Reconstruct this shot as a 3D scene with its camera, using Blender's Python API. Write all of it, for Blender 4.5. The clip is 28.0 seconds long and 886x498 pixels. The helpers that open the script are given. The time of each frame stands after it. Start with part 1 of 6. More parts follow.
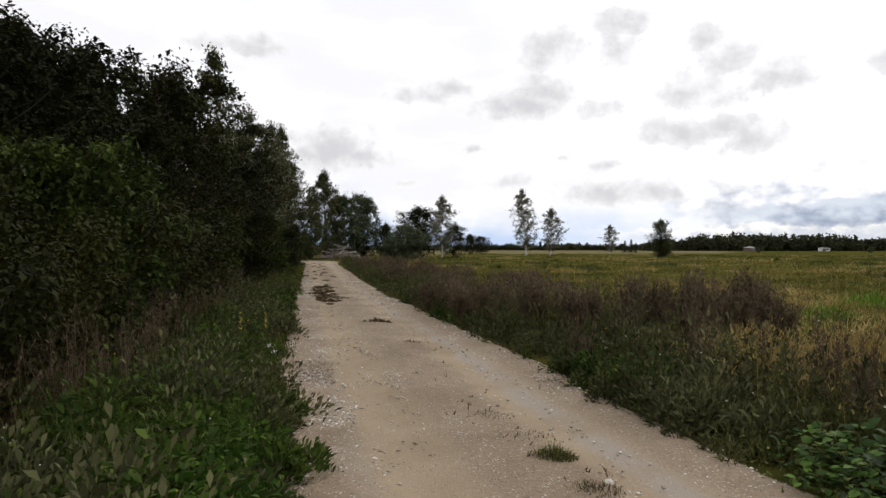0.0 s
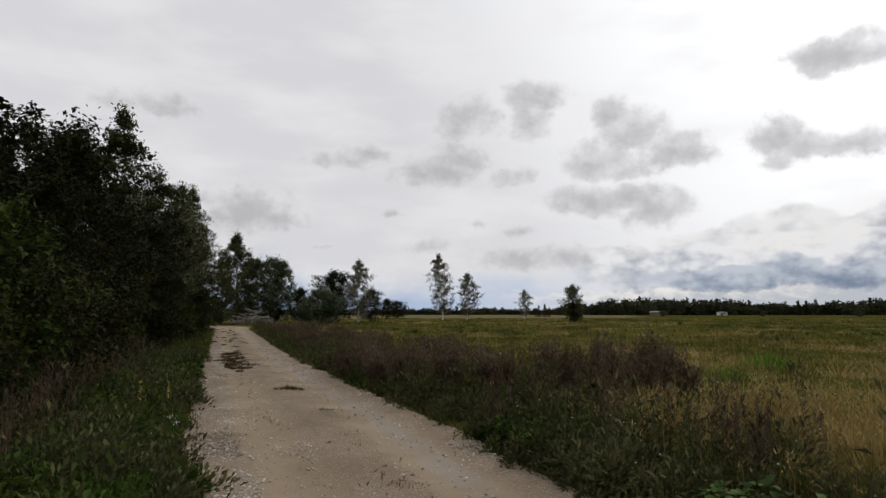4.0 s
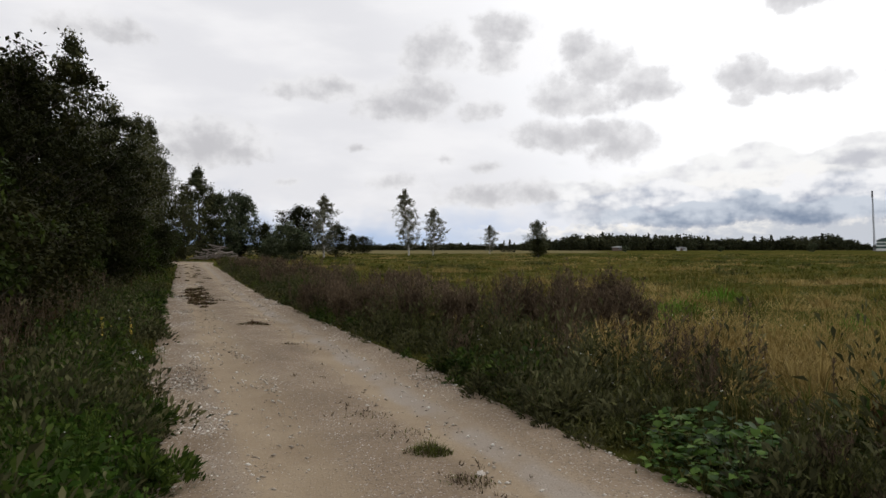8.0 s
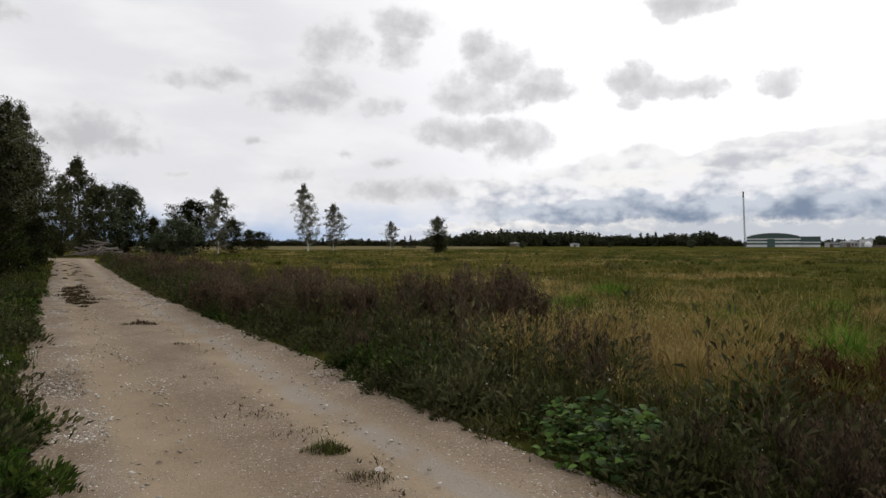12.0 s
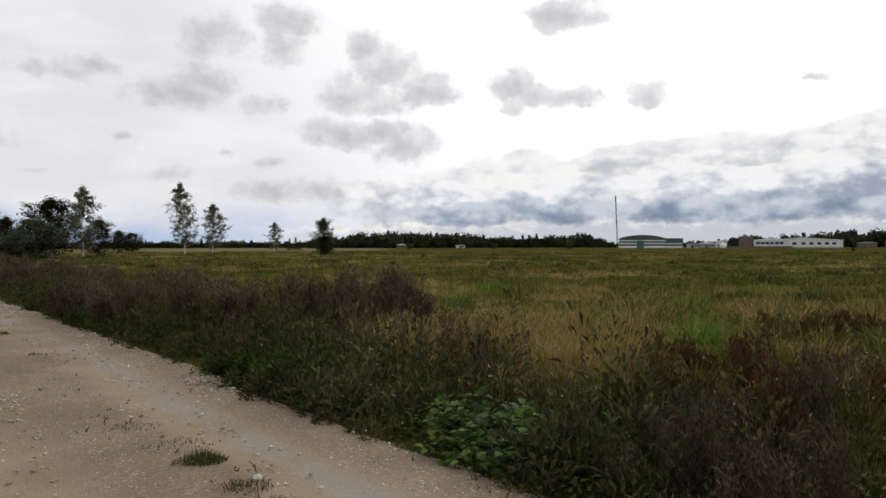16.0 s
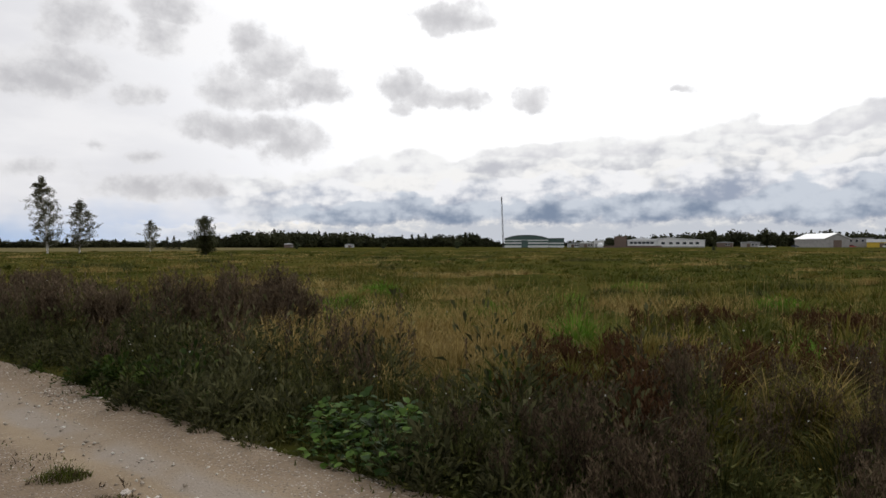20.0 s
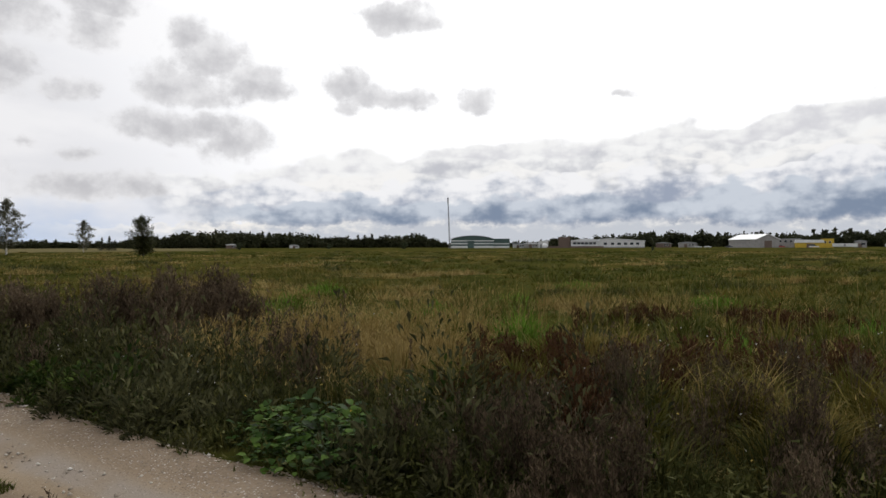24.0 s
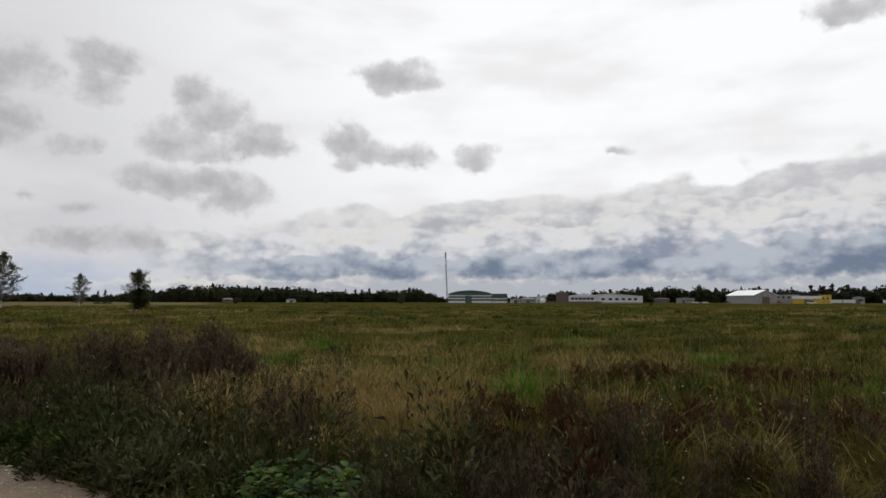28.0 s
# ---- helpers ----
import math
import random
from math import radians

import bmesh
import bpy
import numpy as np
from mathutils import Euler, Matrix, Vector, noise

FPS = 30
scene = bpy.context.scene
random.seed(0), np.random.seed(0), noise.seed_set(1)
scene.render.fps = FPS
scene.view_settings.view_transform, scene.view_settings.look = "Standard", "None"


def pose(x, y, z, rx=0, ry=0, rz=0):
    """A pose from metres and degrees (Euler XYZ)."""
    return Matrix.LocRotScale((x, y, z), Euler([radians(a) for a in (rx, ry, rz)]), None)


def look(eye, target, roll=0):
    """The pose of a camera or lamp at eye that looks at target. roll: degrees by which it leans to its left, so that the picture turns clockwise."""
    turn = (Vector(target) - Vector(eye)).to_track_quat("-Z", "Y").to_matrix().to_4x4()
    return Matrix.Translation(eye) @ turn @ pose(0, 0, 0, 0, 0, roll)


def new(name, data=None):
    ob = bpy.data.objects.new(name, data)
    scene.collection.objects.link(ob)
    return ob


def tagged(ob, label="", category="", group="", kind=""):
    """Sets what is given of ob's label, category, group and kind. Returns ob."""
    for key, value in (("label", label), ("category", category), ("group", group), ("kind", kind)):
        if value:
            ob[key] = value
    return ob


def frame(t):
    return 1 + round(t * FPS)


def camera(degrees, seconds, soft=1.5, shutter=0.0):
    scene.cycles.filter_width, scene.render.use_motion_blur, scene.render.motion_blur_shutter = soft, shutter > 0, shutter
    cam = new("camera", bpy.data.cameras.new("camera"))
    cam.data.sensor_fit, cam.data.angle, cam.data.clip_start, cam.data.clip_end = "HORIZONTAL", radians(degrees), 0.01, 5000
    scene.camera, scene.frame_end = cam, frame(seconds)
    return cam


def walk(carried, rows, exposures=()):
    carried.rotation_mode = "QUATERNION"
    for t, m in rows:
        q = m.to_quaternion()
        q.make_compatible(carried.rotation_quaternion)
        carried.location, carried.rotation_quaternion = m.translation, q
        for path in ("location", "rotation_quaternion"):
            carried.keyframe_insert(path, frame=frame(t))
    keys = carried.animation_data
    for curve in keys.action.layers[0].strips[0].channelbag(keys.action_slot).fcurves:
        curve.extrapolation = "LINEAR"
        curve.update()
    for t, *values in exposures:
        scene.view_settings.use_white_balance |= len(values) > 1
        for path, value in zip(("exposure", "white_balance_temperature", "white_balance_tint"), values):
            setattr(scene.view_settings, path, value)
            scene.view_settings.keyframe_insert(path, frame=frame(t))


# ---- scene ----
cam = camera(67.87, 28.0, soft=1.5)
PATH = [
    (0.0, 0.000, -0.000, 1.600, 90.00, -0.01, -0.00),
    (0.5, 0.002, -0.009, 1.607, 89.99, -0.13, -0.22),
    (0.6, 0.006, -0.011, 1.608, 90.00, -0.13, -1.27),
    (0.8, 0.015, -0.017, 1.609, 90.02, -0.11, -4.04),
    (1.0, 0.025, -0.022, 1.611, 90.05, -0.10, -6.81),
    (1.5, 0.020, -0.025, 1.610, 90.23, -0.02, -7.39),
    (2.0, 0.017, -0.030, 1.614, 90.39, -0.02, -6.52),
    (2.5, 0.022, -0.031, 1.611, 90.21, -0.05, -6.88),
    (3.0, 0.021, -0.030, 1.610, 90.41, -0.04, -6.92),
    (4.0, 0.017, -0.024, 1.600, 95.60, 0.05, -7.20),
    (4.5, 0.016, -0.023, 1.599, 95.80, 0.06, -7.24),
    (5.0, 0.022, -0.032, 1.600, 95.60, -0.06, -7.29),
    (5.1, 0.022, -0.032, 1.600, 95.48, -0.06, -7.28),
    (5.2, 0.021, -0.037, 1.601, 93.65, -0.07, -7.18),
    (5.3, 0.020, -0.045, 1.604, 89.98, -0.09, -6.98),
    (5.5, 0.020, -0.046, 1.604, 89.68, -0.09, -6.96),
    (6.0, 0.018, -0.048, 1.608, 89.90, -0.10, -7.14),
    (6.5, 0.016, -0.046, 1.607, 89.99, -0.04, -7.04),
    (7.0, 0.020, -0.049, 1.603, 89.97, -0.02, -7.00),
    (7.5, 0.022, -0.056, 1.608, 89.89, 0.11, -7.27),
    (8.0, 0.048, -0.062, 1.607, 89.99, 0.08, -10.14),
    (8.5, 0.052, -0.061, 1.605, 89.99, -0.05, -14.07),
    (9.0, 0.056, -0.061, 1.601, 89.95, -0.17, -14.49),
    (9.5, 0.056, -0.061, 1.603, 89.83, -0.11, -14.86),
    (10.0, 0.055, -0.059, 1.602, 89.75, -0.07, -14.93),
    (10.5, 0.057, -0.055, 1.603, 89.75, -0.00, -14.80),
    (11.0, 0.059, -0.054, 1.602, 89.74, -0.01, -15.01),
    (11.5, 0.068, -0.054, 1.602, 89.58, -0.09, -18.64),
    (13.5, 0.073, -0.042, 1.600, 89.74, 0.22, -18.83),
    (14.0, 0.122, -0.054, 1.599, 89.40, 0.26, -23.19),
    (14.2, 0.105, -0.060, 1.593, 88.32, -0.07, -28.80),
    (14.3, 0.099, -0.063, 1.590, 87.96, -0.18, -30.67),
    (14.5, 0.098, -0.063, 1.590, 87.90, -0.20, -30.98),
    (15.0, 0.088, -0.064, 1.588, 88.83, -0.16, -28.85),
    (15.5, 0.097, -0.059, 1.592, 89.65, 0.06, -29.01),
    (16.0, 0.103, -0.059, 1.587, 89.76, 0.13, -28.54),
    (16.5, 0.108, -0.056, 1.593, 89.87, 0.10, -28.60),
    (17.0, 0.114, -0.060, 1.593, 89.83, 0.16, -30.26),
    (17.2, 0.114, -0.065, 1.590, 89.77, -0.04, -33.61),
    (17.5, 0.114, -0.065, 1.590, 89.77, -0.04, -33.68),
    (18.0, 0.110, -0.074, 1.590, 89.81, 0.04, -33.70),
    (18.5, 0.108, -0.072, 1.591, 89.72, 0.02, -33.56),
    (19.0, 0.109, -0.072, 1.593, 89.80, 0.01, -33.58),
    (19.5, 0.108, -0.071, 1.593, 89.64, 0.02, -33.67),
    (19.8, 0.117, -0.075, 1.593, 89.66, 0.05, -35.28),
    (20.0, 0.132, -0.083, 1.592, 89.69, 0.11, -38.14),
    (20.5, 0.131, -0.083, 1.593, 89.65, 0.06, -39.01),
    (22.5, 0.148, -0.084, 1.585, 89.57, 0.29, -39.17),
    (22.8, 0.165, -0.086, 1.583, 89.64, 0.13, -43.74),
    (23.0, 0.169, -0.087, 1.583, 89.66, 0.09, -44.74),
    (23.5, 0.164, -0.078, 1.585, 89.57, 0.14, -42.84),
    (24.0, 0.165, -0.075, 1.584, 89.73, 0.15, -42.79),
    (24.5, 0.167, -0.073, 1.582, 89.75, 0.11, -42.91),
    (25.0, 0.169, -0.062, 1.587, 89.79, -0.00, -42.98),
    (25.5, 0.175, -0.057, 1.584, 89.91, 0.09, -42.83),
    (26.0, 0.178, -0.049, 1.588, 91.03, 0.07, -42.78),
    (26.5, 0.180, -0.049, 1.583, 94.46, -0.03, -42.77),
    (27.0, 0.187, -0.049, 1.585, 94.46, -0.04, -42.85),
    (27.5, 0.191, -0.043, 1.593, 94.42, -0.04, -42.91),
    (28.0, 0.188, -0.041, 1.597, 94.49, -0.07, -43.01),
]
EXPOSURE = [(0, 0.22), (1, 0.16), (2.5, 0.14), (4.2, -0.32), (5.1, -0.32), (5.6, -0.15), (8, -0.08), (11, -0.10), (14, -0.11), (20, -0.13), (25, -0.13), (26, -0.17), (26.6, -0.47), (28, -0.48)]
walk(cam, [(t, pose(*p)) for t, *p in PATH], EXPOSURE)


# ---- world ----
SUN_AZ, SUN_EL = 60.0, 32.0          # degrees east of straight ahead, and up


class Val:
    """A socket that does arithmetic through math nodes."""
    tree = None

    def __init__(self, s):
        self.s = s

    def op(self, kind, *others):
        n = Val.tree.nodes.new("ShaderNodeMath")
        n.operation = kind
        for i, o in enumerate((self, *others)):
            if isinstance(o, Val):
                Val.tree.links.new(o.s, n.inputs[i])
            else:
                n.inputs[i].default_value = o
        return Val(n.outputs[0])

    def __add__(self, o): return self.op("ADD", o)
    def __sub__(self, o): return self.op("SUBTRACT", o)
    def __mul__(self, o): return self.op("MULTIPLY", o)
    def max(self, o): return self.op("MAXIMUM", o)
    def min(self, o): return self.op("MINIMUM", o)

    def step(self, a, b, lo=0.0, hi=1.0, smooth=True):
        n = Val.tree.nodes.new("ShaderNodeMapRange")
        n.interpolation_type = "SMOOTHSTEP" if smooth else "LINEAR"
        Val.tree.links.new(self.s, n.inputs[0])
        for i, v in enumerate((a, b, lo, hi)):
            n.inputs[i + 1].default_value = v
        return Val(n.outputs[0])


def blend(tree, fac, a, b):
    """Mixes two colours (sockets or tuples) by a Val."""
    n = tree.nodes.new("ShaderNodeMix")
    n.data_type = "RGBA"
    tree.links.new(fac.s, n.inputs[0])
    for i, c in ((6, a), (7, b)):
        if isinstance(c, tuple):
            n.inputs[i].default_value = (*c, 1)
        else:
            tree.links.new(c, n.inputs[i])
    return n.outputs[2]


def noise_at(tree, vector, scale, detail=5.0, rough=0.55, distortion=0.0):
    n = tree.nodes.new("ShaderNodeTexNoise")
    tree.links.new(vector, n.inputs["Vector"])
    n.inputs["Scale"].default_value, n.inputs["Detail"].default_value = scale, detail
    n.inputs["Roughness"].default_value, n.inputs["Distortion"].default_value = rough, distortion
    return n.outputs


def vec(tree, op, a, b):
    n = tree.nodes.new("ShaderNodeVectorMath")
    n.operation = op
    tree.links.new(a, n.inputs[0])
    if isinstance(b, tuple):
        n.inputs[1].default_value = b
    else:
        tree.links.new(b, n.inputs[1])
    return n.outputs[0]


# small grey clouds: bearing, elevation, half width, half height in degrees, thickness
CLOUDS = [
    (-17.2, 16.4, 4.8, 1.6, 0.8), (-9.4, 8.5, 3.6, 1.8, 1.5), (-11.6, 8.1, 2.6, 1.2, 1.3), (-7.0, 8.0, 2.8, 1.2, 1.3), (-1.4, 13.2, 3.2, 1.3, 1.2), (0.8, 13.8, 2.4, 1.0, 1.1),
    (6.6, 12.2, 3.6, 1.8, 1.35), (8.4, 13.2, 2.8, 1.6, 1.2), (5.2, 11.6, 2.6, 1.3, 1.3), (13.2, 11.6, 3.2, 1.4, 0.75), (9.6, 16.8, 2.8, 2.2, 1.1), (8.6, 15.6, 2.2, 1.6, 0.8), (15.0, 18.2, 3.2, 1.6, 1.1), (15.0, 16.2, 2.1, 2.0, 1.05),
    (21.6, 16.6, 2.0, 1.7, 0.95), (23.8, 15.0, 3.0, 2.0, 1.05), (26.4, 13.2, 3.4, 1.8, 1.1), (28.2, 12.8, 2.2, 1.2, 0.9), (20.8, 12.7, 3.4, 1.9, 0.85), (22.6, 11.9, 2.8, 1.3, 0.8),
    (19.6, 9.5, 4.6, 1.5, 0.95), (23.0, 9.6, 3.2, 1.5, 0.95), (25.6, 8.6, 3.0, 1.7, 1.0), (13.8, 7.0, 2.4, 0.9, 0.65), (10.6, 7.6, 1.6, 0.7, 0.5), (13.6, 4.7, 4.8, 1.5, 0.75), (18.0, 4.8, 3.4, 1.5, 0.75), (5.6, 5.7, 4.2, 1.1, 0.65), (-3.0, 5.3, 1.8, 0.7, 0.5),
    (34.6, 13.5, 2.3, 1.8, 0.95), (36.6, 12.5, 3.0, 1.5, 1.0), (39.4, 12.2, 3.2, 1.5, 0.95), (35.0, 11.6, 1.8, 0.9, 0.7), (46.0, 12.1, 1.9, 1.6, 0.85), (39.0, 19.0, 3.6, 1.5, 0.95), (41.2, 18.6, 2.4, 1.1, 0.8),
    (58.0, 12.7, 1.8, 0.7, 0.4), (75.8, 20.9, 3.8, 1.8, 0.8), (-31.0, 12.0, 4.6, 1.8, 0.6), (2.6, 8.8, 1.8, 0.7, 0.35),
]
# heaps of the cloud bank, from the back: top in the west and in the east, size of the billows, lit tone, shaded tone
HEAPS = [
    (6.0, 11.2, 8.0, (1.0, 1.0, 1.0), (0.74, 0.74, 0.78)), (5.4, 9.2, 10.0, (1.0, 1.0, 1.0), (0.60, 0.61, 0.66)), (4.9, 7.4, 12.0, (1.0, 0.99, 0.98), (0.50, 0.53, 0.60)),
    (4.7, 6.2, 13.0, (0.98, 0.98, 1.0), (0.36, 0.41, 0.52)), (3.0, 4.6, 15.0, (0.64, 0.69, 0.77), (0.23, 0.29, 0.40)),
]


def make_world():
    world = bpy.data.worlds.new("overcast_sky")
    scene.world = world
    world.use_nodes = True
    tree = Val.tree = world.node_tree
    link = tree.links.new
    way = tree.nodes.new("ShaderNodeTexCoord").outputs["Generated"]
    parts = tree.nodes.new("ShaderNodeSeparateXYZ")
    link(way, parts.inputs[0])
    x, y, z = (Val(o) for o in parts.outputs)
    az = x.op("ARCTAN2", y) * 57.2958
    el = z.op("ARCSINE") * 57.2958
    flat = vec(tree, "MULTIPLY", way, (1, 1, 1.7))

    def fluff(scale, shift=0.0, detail=7.0, rough=0.58, stretch=None):
        v = vec(tree, "ADD", stretch or flat, (shift, shift * 0.7, shift * 1.3))
        return Val(noise_at(tree, v, scale, detail, rough)[0]) - 0.5
    wa, wb = fluff(9, 3.1, 3), fluff(9, 7.7, 3)
    detail = fluff(40, 5.2, 4, 0.6)
    def billows(scale, shift):
        """Rounded lumps, highest on their crowns."""
        v = vec(tree, "ADD", vec(tree, "MULTIPLY", way, (1, 1, 2.1)), (shift, shift * 0.7, shift * 1.3))
        n = tree.nodes.new("ShaderNodeTexVoronoi")
        n.feature, n.normalize = "SMOOTH_F1", True
        tree.links.new(v, n.inputs["Vector"])
        n.inputs["Scale"].default_value, n.inputs["Detail"].default_value = scale, 1.6
        n.inputs["Roughness"].default_value, n.inputs["Lacunarity"].default_value, n.inputs["Smoothness"].default_value = 0.55, 2.3, 0.35
        return Val(n.outputs["Distance"]) * -2.0 + 0.75
    round_way = vec(tree, "MULTIPLY", way, (1, 1, 1.1))
    swirl, crisp = fluff(13, 1.7, 4, 0.6, round_way), fluff(34, 6.2, 4, 0.62, round_way)
    azw, elw = az + wa * 2.6 + swirl * 1.8, el + wb * 1.6 + swirl * 1.4
    field = level = None
    for a, e, rx, ry, thick in CLOUDS:
        dx = (azw - a) * (1 / rx)
        dy = (elw - e) * (1 / ry)
        under = dy.min(0.0)
        f = (dx * dx + dy * dy + under * under * 0.7).op("SQRT") * -0.85 + (thick * 0.58 + 0.52)
        if field is None:
            field, level = f, dy
        else:
            level = level + (dy - level) * f.op("GREATER_THAN", field)
            field = field.op("SMOOTH_MAX", f, 0.25)
    dense = field + swirl * 0.9 + crisp * 1.0
    puff = dense.step(0.06, 0.56)
    relief = swirl - fluff(13, 1.7, 4, 0.6, vec(tree, "ADD", round_way, (0.0, 0.0, -0.02)))
    grey = blend(tree, (dense * 0.72 - level * 0.10 - relief * 1.3 + crisp * 0.6).step(-0.1, 1.0), (0.90, 0.895, 0.91), (0.57, 0.565, 0.59))
    # thin bright veil, brightest round the hidden sun
    s = Vector((math.sin(radians(SUN_AZ)) * math.cos(radians(SUN_EL)), math.cos(radians(SUN_AZ)) * math.cos(radians(SUN_EL)), math.sin(radians(SUN_EL))))
    dot = x * s.x + y * s.y + z * s.z
    glow = dot.step(0.58, 0.97)
    veil_tone = blend(tree, glow, (0.83, 0.83, 0.865), (1.36, 1.37, 1.39))
    wisps = fluff(5, 2.2, 5, 0.5, vec(tree, "MULTIPLY", way, (1, 1, 3.2)))
    veil_tone = blend(tree, wisps.step(-0.08, 0.22, 0, 0.55), veil_tone, (1.04, 1.03, 1.04))
    sky = tree.nodes.new("ShaderNodeTexSky")
    sky.sky_type, sky.sun_disc = "NISHITA", False
    sky.sun_elevation, sky.sun_rotation = radians(SUN_EL), radians(SUN_AZ)
    link(vec(tree, "ADD", way, (0.0, 0.0, 0.35)), sky.inputs[0])
    clear = vec(tree, "MULTIPLY", sky.outputs[0], (0.15, 0.15, 0.15))
    gaps = (el * -1.0 + 5.0 + wa * 8.0).step(0.0, 5.0, 0, 0.8) * az.step(2, 25, 1.0, 0.25)
    out = blend(tree, gaps, veil_tone, clear)
    # a far row of small bright cumulus on the horizon
    t = az.step(5, 40, 1.2, 2.7, smooth=False) + billows(30, 4.4) * 1.1 + fluff(26, 4.4, 6) * 2.0 - el
    out = blend(tree, t.step(0.0, 0.35) * (az + wa * 10.0).step(8, 26), out, blend(tree, (t + detail * 2.2).step(0.0, 1.5), (1.0, 0.97, 0.93), (0.60, 0.63, 0.69)))
    # the bank of cumulus, heap before heap, over a level shaded base
    floor_cut = (el + fluff(12, 6.1) * 2.4 + crisp * 1.6).step(1.6, 2.5) * (az + wa * 14.0 + el * 0.5).step(20, 29)
    knobs = billows(19, 8.8)
    for i, (west, east, size, lit, dim) in enumerate(HEAPS):
        lump = billows(size, 11.0 + 2.3 * i)
        t = az.step(24, 76, west, east, smooth=False) + fluff(9, 21.0 + 1.9 * i, 2) * 4.5 + lump * 2.4 + crisp * 0.9 - el
        tone = blend(tree, (t * 0.20 - lump * 0.48 - knobs * 0.95 + crisp * 0.6 + swirl * 1.1 + 0.18).step(-0.1, 0.68), lit, dim)
        out = blend(tree, t.step(-0.1, (0.7, 0.32, 0.26, 0.26, 0.45)[i]) * floor_cut, out, tone)
    out = blend(tree, puff * 0.9, out, grey)
    # cloud cover goes on overhead and behind
    cover = fluff(2.6, 0.0, 6, 0.6, way).step(0.0, 0.2) * el.step(26, 42)
    out = blend(tree, cover * 0.6, out, (0.60, 0.60, 0.63))
    back = tree.nodes["Background"]
    link(out, back.inputs[0])
    back.inputs[1].default_value = SKY_STRENGTH


SKY_STRENGTH = 1.0
make_world()
sun = new("sun", bpy.data.lights.new("sun", "SUN"))
sun.data.energy, sun.data.angle, sun.data.color = 0.7, radians(18), (1.0, 0.96, 0.9)
sun.matrix_world = look((0, 0, 30), (-math.sin(radians(SUN_AZ)) * math.cos(radians(SUN_EL)), -math.cos(radians(SUN_AZ)) * math.cos(radians(SUN_EL)), 30 - math.sin(radians(SUN_EL))))

# ---- materials ----
def material(name, rough=0.9):
    m = bpy.data.materials.new(name)
    m.use_nodes = True
    p = m.node_tree.nodes["Principled BSDF"]
    p.inputs["Roughness"].default_value = rough
    Val.tree = m.node_tree
    return m, m.node_tree, p


def place(tree):
    return tree.nodes.new("ShaderNodeTexCoord").outputs["Object"]


def bump(tree, p, height, strength, distance=0.02):
    b = tree.nodes.new("ShaderNodeBump")
    b.inputs["Strength"].default_value, b.inputs["Distance"].default_value = strength, distance
    tree.links.new(height, b.inputs["Height"])
    tree.links.new(b.outputs[0], p.inputs["Normal"])


def ramp(tree, fac, stops):
    r = tree.nodes.new("ShaderNodeValToRGB")
    tree.links.new(fac, r.inputs[0])
    e = r.color_ramp.elements
    while len(e) < len(stops):
        e.new(0.5)
    for k, (pos, c) in zip(e, stops):
        k.position, k.color = pos, (*c, 1)
    return r.outputs[0]


def leafy(name, stops, patch=0.6, glow=0.14, rough=0.65, vary=0.62, patchy=1.1):
    """Leaves and blades: each varies by itself and in patches, and lets some light through."""
    m, tree, p = material(name, rough)
    geo = tree.nodes.new("ShaderNodeNewGeometry")
    n = noise_at(tree, geo.outputs["Position"], patch, 4, 0.62)
    f = Val(geo.outputs["Random Per Island"]) * vary + (Val(n[0]) - 0.5) * patchy + (0.5 - vary / 2)
    colour = ramp(tree, f.s, stops)
    tree.links.new(colour, p.inputs["Base Color"])
    p.inputs["Specular IOR Level"].default_value = 0.05
    t = tree.nodes.new("ShaderNodeBsdfTranslucent")
    tree.links.new(colour, t.inputs[0])
    mix = tree.nodes.new("ShaderNodeMixShader")
    mix.inputs[0].default_value = glow
    tree.links.new(p.outputs[0], mix.inputs[1])
    tree.links.new(t.outputs[0], mix.inputs[2])
    tree.links.new(mix.outputs[0], tree.nodes["Material Output"].inputs[0])
    return m


def plain(name, colour, rough=0.8, metal=0.0, vary=0.25, scale=3.0):
    m, tree, p = material(name, rough)
    n = noise_at(tree, place(tree), scale, 6, 0.6)
    dark = tuple(c * (1 - vary) for c in colour)
    light = tuple(min(1, c * (1 + vary * 0.6)) for c in colour)
    tree.links.new(ramp(tree, n[0], [(0.3, dark), (0.7, light)]), p.inputs["Base Color"])
    p.inputs["Metallic"].default_value = metal
    bump(tree, p, n[0], 0.15)
    return m


